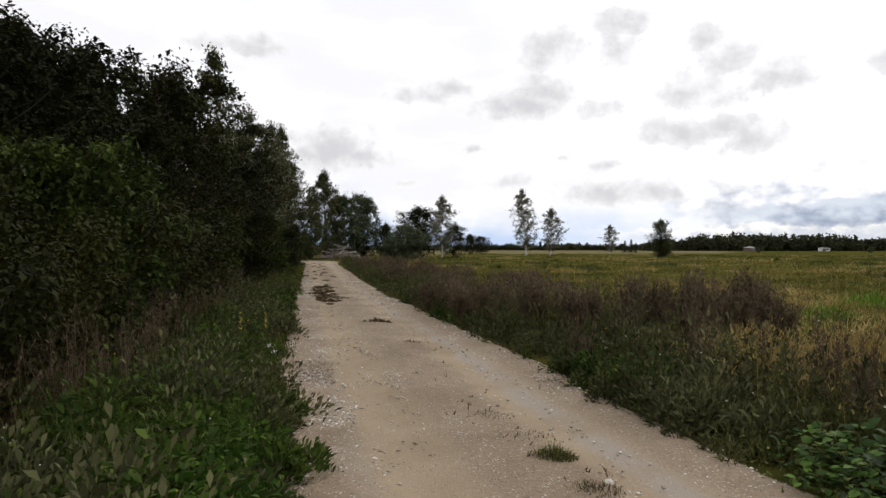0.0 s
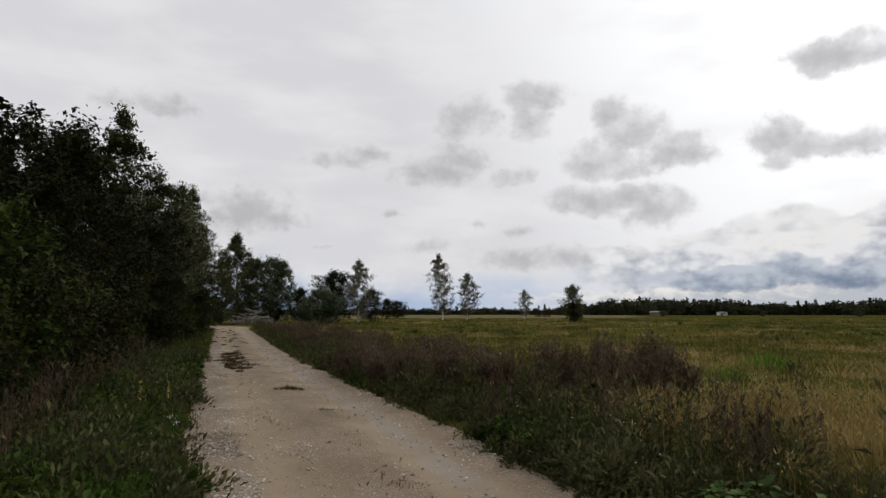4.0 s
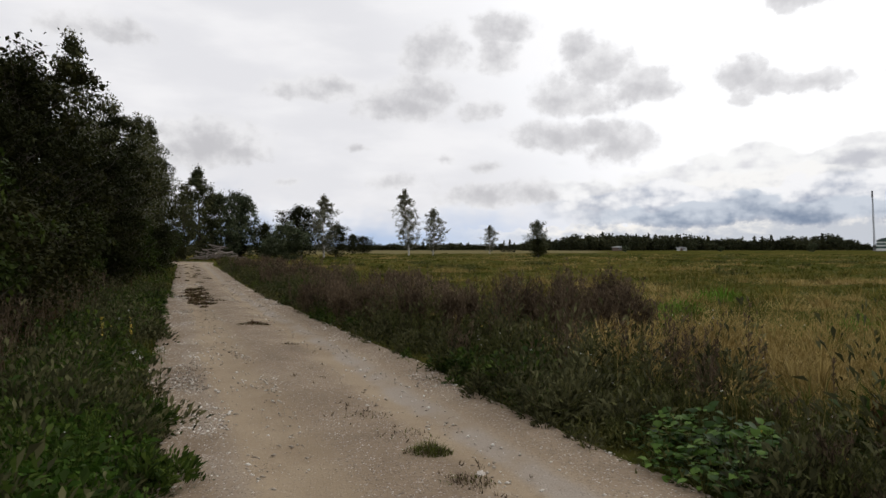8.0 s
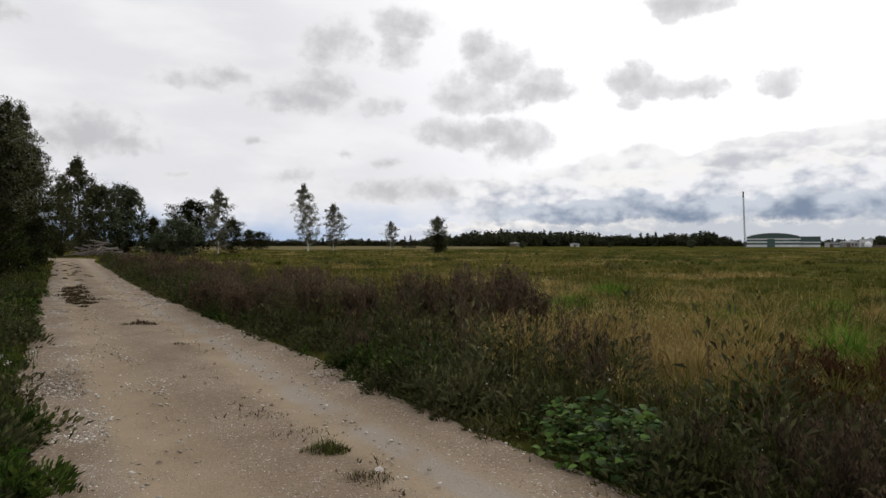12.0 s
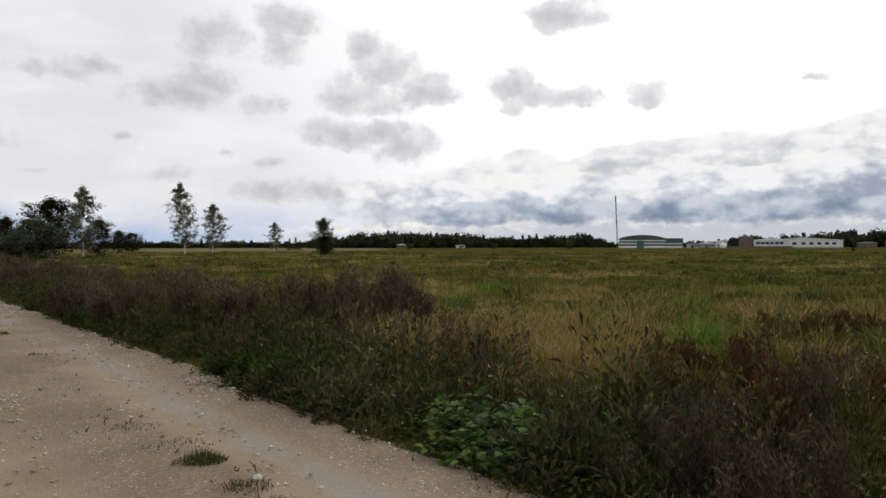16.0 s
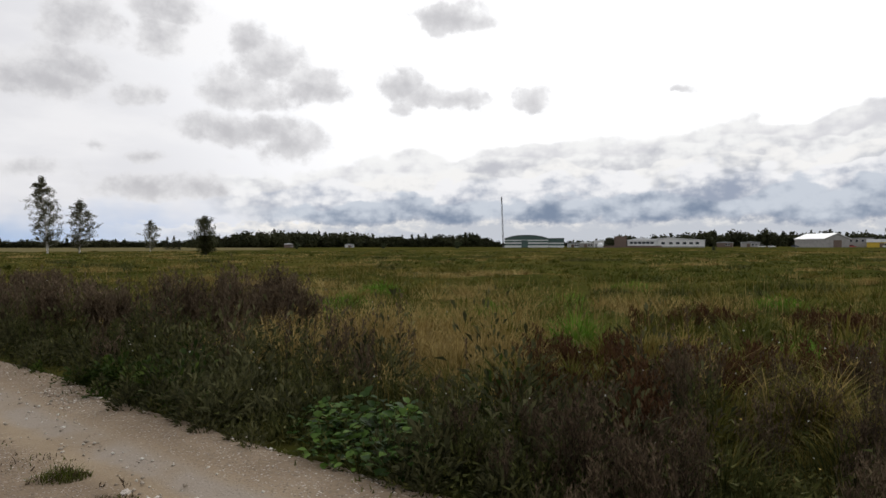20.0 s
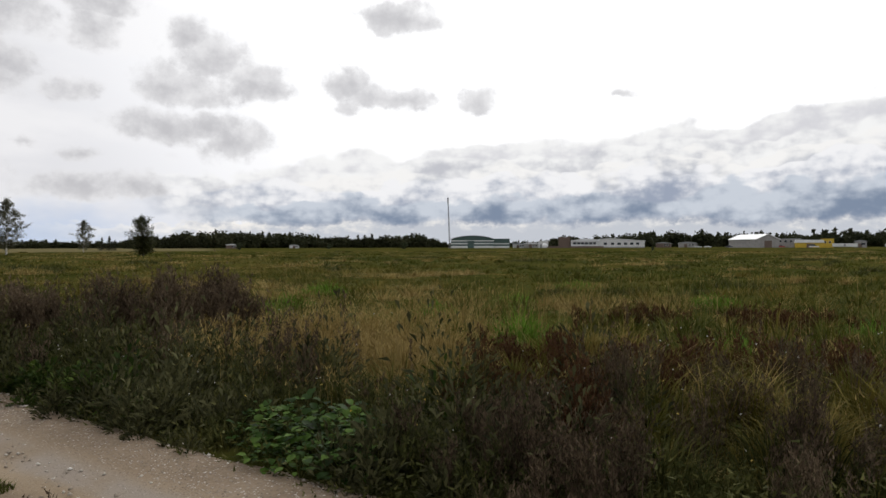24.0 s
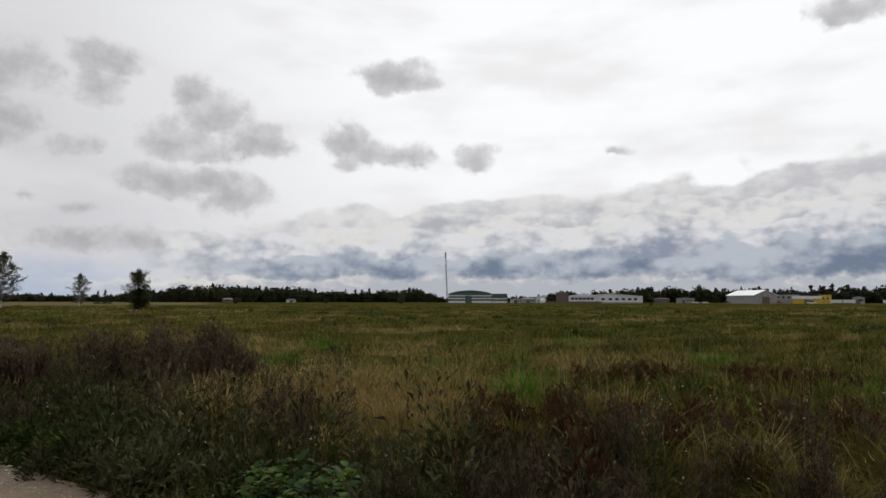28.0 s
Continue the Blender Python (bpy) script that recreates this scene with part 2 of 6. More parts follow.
def earth():
    """Soil and thatch under the grass: olive, straw and russet in patches, paler stubble far off."""
    m, tree, p = material("meadow_ground", 0.95)
    co = place(tree)
    a = noise_at(tree, co, 0.05, 5, 0.6, 0.5)
    b = noise_at(tree, co, 0.9, 6, 0.65)
    c = noise_at(tree, co, 9, 5, 0.6)
    f = Val(a[0]) * 0.62 + Val(b[0]) * 0.36
    near = ramp(tree, f.s, [(0.34, (0.020, 0.026, 0.006)), (0.46, (0.050, 0.055, 0.011)), (0.54, (0.085, 0.074, 0.018)), (0.66, (0.13, 0.10, 0.03))])
    xyz = tree.nodes.new("ShaderNodeSeparateXYZ")
    tree.links.new(co, xyz.inputs[0])
    x, y = Val(xyz.outputs[0]), Val(xyz.outputs[1])
    strip = (y - x * 0.35 + (Val(a[0]) - 0.5) * 70).step(190, 215) * (y - x * 2.4).step(-40, 10)
    colour = blend(tree, strip * 0.8, near, (0.19, 0.16, 0.085))
    shade = blend(tree, Val(c[0]).step(0.3, 0.7, 0.0, 0.35), colour, (0.045, 0.040, 0.014))
    tree.links.new(shade, p.inputs["Base Color"])
    p.inputs["Specular IOR Level"].default_value = 0.0
    bump(tree, p, b[0], 0.8, 0.1)
    return m


def gravel():
    """Sandy lime gravel with two paler wheel tracks; UV x runs across the road."""
    m, tree, p = material("sandy_gravel", 0.93)
    co = place(tree)
    uv = tree.nodes.new("ShaderNodeUVMap")
    xyz = tree.nodes.new("ShaderNodeSeparateXYZ")
    tree.links.new(uv.outputs[0], xyz.inputs[0])
    u = Val(xyz.outputs[0])
    patchy = noise_at(tree, co, 0.8, 6, 0.65)
    grain = noise_at(tree, co, 26, 6, 0.7)
    fine = noise_at(tree, co, 120, 3, 0.6)
    wob = (Val(patchy[0]) - 0.5) * 0.14
    d1 = (u + wob - 0.27).op("ABSOLUTE")
    d2 = (u + wob - 0.76).op("ABSOLUTE")
    track = d1.min(d2).step(0.06, 0.17, 1, 0)
    sand = ramp(tree, (Val(patchy[0]) * 0.6 + Val(grain[0]) * 0.4).s, [(0.33, (0.145, 0.103, 0.067)), (0.5, (0.228, 0.170, 0.114)), (0.68, (0.318, 0.250, 0.174))])
    worn = ramp(tree, (Val(patchy[0]) * 0.7 + Val(fine[0]) * 0.3).s, [(0.35, (0.245, 0.182, 0.115)), (0.62, (0.335, 0.26, 0.172))])
    colour = blend(tree, track * 0.8, sand, worn)
    ash = (u + wob - 0.80).op("ABSOLUTE").step(0.02, 0.08, 1, 0) + (u + wob - 0.13).op("ABSOLUTE").step(0.02, 0.06, 0.3, 0)
    colour = blend(tree, ash * Val(patchy[0]).step(0.38, 0.58, 0.1, 0.7), colour, (0.30, 0.262, 0.225))
    vor = tree.nodes.new("ShaderNodeTexVoronoi")
    vor.inputs["Scale"].default_value = 46
    tree.links.new(co, vor.inputs["Vector"])
    chips = Val(vor.outputs["Distance"]).step(0.28, 0.45, 1, 0)
    rare = tree.nodes.new("ShaderNodeSeparateColor")
    tree.links.new(vor.outputs["Color"], rare.inputs[0])
    pick = Val(rare.outputs[0]).step(0.35, 0.4, smooth=False) * (track * -0.72 + 1.0) * Val(patchy[0]).step(0.3, 0.6, 0.6, 1.0)
    stone = ramp(tree, rare.outputs[1], [(0.0, (0.10, 0.08, 0.065)), (0.35, (0.24, 0.20, 0.16)), (0.7, (0.36, 0.31, 0.26)), (1.0, (0.62, 0.58, 0.53))])
    colour = blend(tree, chips * pick, colour, stone)
    tree.links.new(colour, p.inputs["Base Color"])
    p.inputs["Specular IOR Level"].default_value = 0.2
    h = Val(grain[0]) * 0.5 + chips * pick * 0.5
    bump(tree, p, h.s, 0.9, 0.02)
    return m


def bark(name, pale, dark, marks):
    m, tree, p = material(name, 0.9)
    n = noise_at(tree, vec(tree, "MULTIPLY", place(tree), (6, 6, marks)), 2.0, 5, 0.6)
    tree.links.new(ramp(tree, n[0], [(0.4, dark), (0.5, pale)]), p.inputs["Base Color"])
    bump(tree, p, n[0], 0.4)
    return m


EARTH, GRAVEL = earth(), gravel()
BIRCH_BARK = bark("birch_bark", (0.62, 0.60, 0.56), (0.10, 0.09, 0.08), 9)
DARK_BARK = bark("dark_bark", (0.06, 0.047, 0.036), (0.025, 0.02, 0.016), 1.2)
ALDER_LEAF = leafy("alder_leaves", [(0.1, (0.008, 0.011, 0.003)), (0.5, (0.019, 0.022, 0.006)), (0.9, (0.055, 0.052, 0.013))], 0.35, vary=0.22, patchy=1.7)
BUSH_LEAF = leafy("hazel_leaves", [(0.1, (0.011, 0.019, 0.004)), (0.5, (0.032, 0.048, 0.009)), (0.9, (0.082, 0.106, 0.018))], 0.8, vary=0.35, patchy=1.3)
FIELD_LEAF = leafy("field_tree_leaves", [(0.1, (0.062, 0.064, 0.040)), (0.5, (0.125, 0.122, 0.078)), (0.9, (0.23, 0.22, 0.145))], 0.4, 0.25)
BIRCH_LEAF = leafy("birch_leaves", [(0.1, (0.026, 0.032, 0.013)), (0.5, (0.060, 0.066, 0.028)), (0.9, (0.14, 0.135, 0.060))], 0.5)
WILLOW_LEAF = leafy("willow_leaves", [(0.1, (0.030, 0.040, 0.021)), (0.5, (0.066, 0.082, 0.042)), (0.9, (0.15, 0.165, 0.095))], 0.5)
FAR_LEAF = leafy("far_leaves", [(0.1, (0.018, 0.022, 0.011)), (0.5, (0.038, 0.043, 0.021)), (0.9, (0.075, 0.075, 0.036))], 0.03, 0.1)
GRASS_GREEN = leafy("green_grass", [(0.1, (0.032, 0.040, 0.007)), (0.5, (0.074, 0.083, 0.014)), (0.9, (0.140, 0.142, 0.026))], 0.5, vary=0.4, patchy=1.4)
GRASS_MEADOW = leafy("meadow_grass", [(0.08, (0.050, 0.056, 0.010)), (0.36, (0.104, 0.100, 0.019)), (0.62, (0.166, 0.136, 0.032)), (0.9, (0.25, 0.185, 0.053))], 0.28, vary=0.3, patchy=2.6)
GRASS_DRY = leafy("dry_grass", [(0.1, (0.155, 0.112, 0.038)), (0.5, (0.28, 0.203, 0.070)), (0.9, (0.42, 0.32, 0.125))], 0.9)
GRASS_VERGE = leafy("verge_grass", [(0.1, (0.022, 0.029, 0.007)), (0.5, (0.051, 0.057, 0.014)), (0.9, (0.115, 0.104, 0.033))], 0.9)
WEED_GREEN = leafy("weed_leaves", [(0.1, (0.026, 0.032, 0.010)), (0.5, (0.068, 0.074, 0.023)), (0.9, (0.155, 0.148, 0.050))], 0.8)
WEED_BROWN = leafy("withered_stems", [(0.1, (0.042, 0.030, 0.021)), (0.5, (0.105, 0.075, 0.049)), (0.9, (0.20, 0.15, 0.095))], 0.8, 0.3)
# russet of its own, darkened further in place of the wood's shade
RUSSET_GRASS = leafy("russet_grass", [(0.1, (0.030, 0.019, 0.011)), (0.5, (0.068, 0.042, 0.023)), (0.9, (0.135, 0.085, 0.045))], 0.8, 0.2)
LUSH_GRASS = leafy("lush_grass", [(0.1, (0.05, 0.12, 0.010)), (0.5, (0.095, 0.20, 0.018)), (0.9, (0.16, 0.29, 0.034))], 2.0)
HERB_LEAF = leafy("herb_leaves", [(0.1, (0.013, 0.025, 0.005)), (0.5, (0.036, 0.060, 0.011)), (0.9, (0.110, 0.150, 0.027))], 1.2, 0.25, 0.6, vary=0.45, patchy=1.5)
DUSK_LEAF = leafy("mugwort_leaves", [(0.1, (0.024, 0.026, 0.012)), (0.5, (0.064, 0.065, 0.029)), (0.9, (0.150, 0.146, 0.066))], 0.9, 0.2, 0.7)
WEED_RED = leafy("russet_dock", [(0.1, (0.0377, 0.0189, 0.0096)), (0.5, (0.0802, 0.0405, 0.0192)), (0.9, (0.1414, 0.0792, 0.0354))], 0.8, 0.15)
BROAD_LEAF = leafy("burdock_leaves", [(0.1, (0.0176, 0.042, 0.0054)), (0.5, (0.0374, 0.0756, 0.009)), (0.9, (0.077, 0.126, 0.018))], 3.0, 0.25, 0.6)
BURDOCK_LEAF = leafy("burdock_foliage", [(0.05, (0.012, 0.027, 0.005)), (0.5, (0.037, 0.078, 0.012)), (0.95, (0.105, 0.175, 0.032))], 9.0, 0.2, 0.5, vary=0.95, patchy=0.8)
PETAL = plain("pale_petals", (0.72, 0.70, 0.64), 0.6, vary=0.1)
YELLOW_PETAL = plain("yellow_petals", (0.65, 0.47, 0.06), 0.6, vary=0.1)
STONE = plain("limestone", (0.50, 0.45, 0.39), 0.9, vary=0.35, scale=30)
DEAD_WOOD = plain("dead_wood", (0.26, 0.22, 0.19), 0.95, vary=0.4, scale=4)

# ---- mesh tools ----
rng = np.random.default_rng(7)


def mesh_np(name, verts, faces, mats, uv=None, smooth=False):
    """A mesh from arrays: verts (n, 3) and a list of (faces (m, k), material index)."""
    me = bpy.data.meshes.new(name)
    verts = np.asarray(verts, np.float32)
    me.vertices.add(len(verts))
    me.vertices.foreach_set("co", verts.ravel())
    loops = np.concatenate([f.ravel() for f, _ in faces]).astype(np.int32)
    sizes = np.concatenate([np.full(len(f), f.shape[1]) for f, _ in faces])
    index = np.concatenate([np.full(len(f), i) for f, i in faces]).astype(np.int32)
    me.loops.add(len(loops))
    me.loops.foreach_set("vertex_index", loops)
    me.polygons.add(len(sizes))
    me.polygons.foreach_set("loop_start", np.concatenate([[0], np.cumsum(sizes)[:-1]]).astype(np.int32))
    me.polygons.foreach_set("material_index", index)
    if smooth:
        me.polygons.foreach_set("use_smooth", np.ones(len(sizes), bool))
    if uv is not None:
        layer = me.uv_layers.new(name="UVMap")
        layer.data.foreach_set("uv", np.asarray(uv, np.float32)[loops].ravel())
    for m in mats:
        me.materials.append(m)
    me.update(calc_edges=True)
    return me


def part_of(name, me, parent=None, label=""):
    ob = new(name, me)
    if parent:
        ob.parent = parent
    if label:
        ob["label"] = label
    return ob


def part(name, bm, mat, parent=None, label=""):
    me = bpy.data.meshes.new(name)
    bm.to_mesh(me)
    bm.free()
    me.materials.append(mat)
    return part_of(name, me, parent, label)


def empty(name, m, label, category, group="", kind=""):
    ob = new(name)
    ob.matrix_basis = m
    return tagged(ob, label, category, group, kind)


def unit(v):
    return v / np.maximum(np.linalg.norm(v, axis=-1, keepdims=True), 1e-9)


def any_way(n, up=0.0):
    """Random unit vectors, drawn upwards by up."""
    v = unit(rng.normal(size=(n, 3)))
    v[:, 2] += up
    return unit(v)


def leaf_arrays(base, way, length, width, droop=0.0, level=0.0, oval=False):
    """Small leaves, twisted any way: one pointed triangle each, or a bent lozenge where they are seen from near."""
    n = len(base)
    side = unit(np.cross(way, any_way(n) * (1 - level) + np.array([0, 0, 1.0]) * level))
    length, width = np.broadcast_to(length, n)[:, None], np.broadcast_to(width, n)[:, None]
    back = base + way * length * rng.uniform(0.0, 0.25, (n, 1))
    tip = base + way * length - np.array([0, 0, 1.0]) * length * droop
    if oval:
        wide = base + way * length * rng.uniform(0.35, 0.55, (n, 1))
        v = np.stack([base, wide - side * width * 0.5, tip, wide + side * width * 0.5], 1).reshape(-1, 3)
        return v, np.arange(4 * n).reshape(n, 4)
    v = np.stack([back - side * width * 0.5, back + side * width * 0.5, tip], 1).reshape(-1, 3)
    return v, np.arange(3 * n).reshape(n, 3)


def blade_arrays(base, height, width, lean, segs=2, turn=None):
    """Grass blades that taper and bend over: segs 2 gives a quad and a tip, segs 1 a single triangle. turn: the way they lean."""
    n = len(base)
    a = rng.uniform(0, 2 * np.pi, n) if turn is None else turn + rng.normal(0, 0.5, n)
    out = np.stack([np.cos(a), np.sin(a), np.zeros(n)], 1)
    b = a + rng.uniform(-0.9, 0.9, n) + np.pi / 2
    side = np.stack([np.cos(b), np.sin(b), np.zeros(n)], 1) * (np.broadcast_to(width, n)[:, None] / 2)
    h, l = np.broadcast_to(height, n)[:, None], np.broadcast_to(lean, n)[:, None]
    tip = base + np.array([0, 0, 1.0]) * h * (1 - 0.25 * l) + out * h * l
    if segs == 1:
        return np.stack([base - side, base + side, tip], 1).reshape(-1, 3), np.arange(3 * n).reshape(n, 3), None
    mid = base + np.array([0, 0, 1.0]) * h * 0.58 + out * h * l * 0.33
    v = np.stack([base - side, base + side, mid + side * 0.8, mid - side * 0.8, tip], 1).reshape(-1, 3)
    i = 5 * np.arange(n)[:, None]
    return v, i + np.array([3, 2, 4]), i + np.array([0, 1, 2, 3])


class Pile:
    """Collects arrays for one joined mesh."""

    def __init__(self, *mats):
        self.mats, self.v, self.f, self.n = mats, [], [], 0

    def add(self, v, *faces, mat=0):
        for f in faces:
            if f is not None:
                self.f.append((f + self.n, mat))
        self.v.append(v)
        self.n += len(v)

    def leaves(self, *a, mat=0, **k):
        self.add(*leaf_arrays(*a, **k), mat=mat)

    def blades(self, *a, mat=0, **k):
        self.add(*blade_arrays(*a, **k), mat=mat)

    def tubes(self, a, b, ra, rb, sides=4, mat=0):
        """Tapered tubes from points a to b."""
        n = len(a)
        w = unit(b - a)
        s = unit(np.cross(w, np.array([0.31, 0.87, 0.4])))
        t = np.cross(w, s)
        ang = np.arange(sides) * 2 * np.pi / sides
        ring = s[:, None] * np.cos(ang)[None, :, None] + t[:, None] * np.sin(ang)[None, :, None]
        v = np.concatenate([a[:, None] + ring * np.broadcast_to(ra, n)[:, None, None], b[:, None] + ring * np.broadcast_to(rb, n)[:, None, None]], 1)
        k = np.arange(sides)
        q = np.stack([k, (k + 1) % sides, (k + 1) % sides + sides, k + sides], 1)
        f = (np.arange(n)[:, None, None] * 2 * sides + q[None]).reshape(-1, 4)
        self.add(v.reshape(-1, 3), f, mat=mat)

    def mesh(self, name, smooth=False):
        return mesh_np(name, np.concatenate(self.v), self.f, self.mats, smooth=smooth)

    def object(self, name, parent=None, label="", category="", kind="stuff"):
        ob = part_of(name, self.mesh(name), parent)
        return tagged(ob, label, category, kind=kind)


# ---- road and ground ----
LEFT = [(3.4, -12), (1.9, -6), (0.45, 0), (-0.15, 2), (-0.87, 4.2), (-1.58, 7.2), (-2.06, 8.9), (-2.95, 13.4), (-4.6, 21), (-6.65, 31.6),
        (-9.95, 47.7), (-14.5, 70), (-16.8, 78), (-21, 85), (-30, 91), (-60, 95)]
RIGHT = [(7.4, -12), (5.4, -6), (3.62, 0), (2.97, 2.2), (2.22, 4.3), (1.60, 6.9), (1.27, 8.9), (0.10, 13.7), (-1.6, 21), (-3.9, 31.6),
         (-7.1, 48.5), (-11.6, 71), (-13.6, 83), (-18.5, 91), (-28, 97), (-60, 101)]


def spline(pts, n):
    """Points on a smooth curve through pts, n to a span."""
    p = np.array(pts, float)
    p = np.vstack([2 * p[0] - p[1], p, 2 * p[-1] - p[-2]])
    t = np.linspace(0, 1, n, endpoint=False)[:, None]
    out = [0.5 * (2 * p[i] + (p[i + 1] - p[i - 1]) * t + (2 * p[i - 1] - 5 * p[i] + 4 * p[i + 1] - p[i + 2]) * t ** 2
                  + (3 * p[i] - p[i - 1] - 3 * p[i + 1] + p[i + 2]) * t ** 3) for i in range(1, len(p) - 2)]
    return np.vstack(out + [p[-2:-1]])


EDGE_L, EDGE_R = spline(LEFT, 12), spline(RIGHT, 12)


def beside(x, y):
    """Metres to the right of the road's right edge, and to the left of its left edge (negative: on the road)."""
    xr = np.interp(y, EDGE_R[:, 1], EDGE_R[:, 0])
    xl = np.interp(y, EDGE_L[:, 1], EDGE_L[:, 0])
    return x - xr, xl - x


def wave(x, y, s, seed=0.0):
    """Cheap smooth noise from -1 to 1."""
    return (np.sin(x / s + 1.7 * np.sin(y / s * 0.7 + seed) + seed) + np.sin(y / s * 1.3 + 1.3 * np.sin(x / s * 0.9 + 2 * seed) + 3 * seed) + np.sin((x - y) / s * 0.61 + 5 * seed)) / 3


def fbm(x, y, s, seed=0, octaves=4):
    """Value noise from about -1 to 1 with grains of s metres."""
    total, amp, size = 0.0, 0.55, s
    for o in range(octaves):
        u, v = np.asarray(x) / size + 17.3 * seed + 5.1 * o, np.asarray(y) / size - 9.7 * seed + 3.7 * o
        i, j = np.floor(u), np.floor(v)
        a, b = u - i, v - j
        a, b = a * a * (3 - 2 * a), b * b * (3 - 2 * b)

        def lattice(p, q):
            h = np.sin(p * 127.1 + q * 311.7 + seed * 74.7) * 43758.5453
            return (h - np.floor(h)) * 2 - 1
        total = total + amp * ((lattice(i, j) * (1 - a) + lattice(i + 1, j) * a) * (1 - b) + (lattice(i, j + 1) * (1 - a) + lattice(i + 1, j + 1) * a) * b)
        amp, size = amp * 0.55, size * 0.48
    return np.clip(total * 1.35, -1, 1)


def rise(x, y):
    """Height of the ground."""
    u, l = beside(x, y)
    off = np.clip(np.maximum(u, l), -3, 50)
    z = np.where(off < 0.15, -0.05, 0.0) + np.clip(off - 0.8, 0, 1.5) / 1.5 * 0.09 * fbm(x, y, 2.2, 11, 2) + np.clip(off, 0, 4) / 4 * 0.06 * wave(x, y, 2.1, 0.4) + np.clip(off - 2, 0, 20) / 20 * 0.10 * wave(x, y, 6.0, 1.1)
    return z - 0.10 * np.exp(-((u - 1.6) / 0.9) ** 2) * (y < 60)


def build_ground():
    k = np.linspace(-1, 1, 241)
    g = np.sinh(k * 6.2) / np.sinh(6.2) * 4200
    X, Y = np.meshgrid(g, g, indexing="ij")
    v = np.stack([X, Y, rise(X, Y)], -1).reshape(-1, 3)
    n = len(g)
    i = (np.arange(n - 1)[:, None] * n + np.arange(n - 1)[None]).ravel()
    f = np.stack([i, i + n, i + n + 1, i + 1], 1)
    tagged(part_of("ground", mesh_np("ground", v, [(f, 0)], [EARTH], smooth=True)), "flat meadow soil with green and straw-coloured thatch", "ground", kind="structure")


def build_road():
    a, b = spline(LEFT, 40), spline(RIGHT, 40)
    m = 33
    u = np.linspace(-0.09, 1.09, m)
    p = a[:, None] + (b - a)[:, None] * u[None, :, None]
    ruts = -0.035 * np.exp(-((u - 0.27) / 0.09) ** 2) - 0.035 * np.exp(-((u - 0.76) / 0.09) ** 2) + 0.02 * np.exp(-((u - 0.5) / 0.12) ** 2)
    z = 0.012 + ruts[None] + 0.010 * wave(p[..., 0], p[..., 1], 0.35, 2.0) + 0.012 * wave(p[..., 0], p[..., 1], 1.3, 0.7)
    z = z - 0.03 * np.clip(np.abs(u - 0.5) - 0.5, 0, 1)[None] / 0.09 * (1 + fbm(p[..., 0], p[..., 1], 0.6, 3))
    z[:, 0] = z[:, -1] = -0.10
    v = np.concatenate([p, z[..., None]], -1).reshape(-1, 3)
    i = (np.arange(len(a) - 1)[:, None] * m + np.arange(m - 1)[None]).ravel()
    f = np.stack([i, i + 1, i + m + 1, i + m], 1)
    uv = np.stack([np.broadcast_to(u, p.shape[:2]).ravel(), np.broadcast_to(np.arange(len(a))[:, None] / 10, p.shape[:2]).ravel()], 1)
    tagged(part_of("road", mesh_np("road", v, [(f, 0)], [GRAVEL], uv=uv, smooth=True)), "sandy gravel farm track with two worn wheel tracks", "road", kind="structure")


build_ground()
build_road()

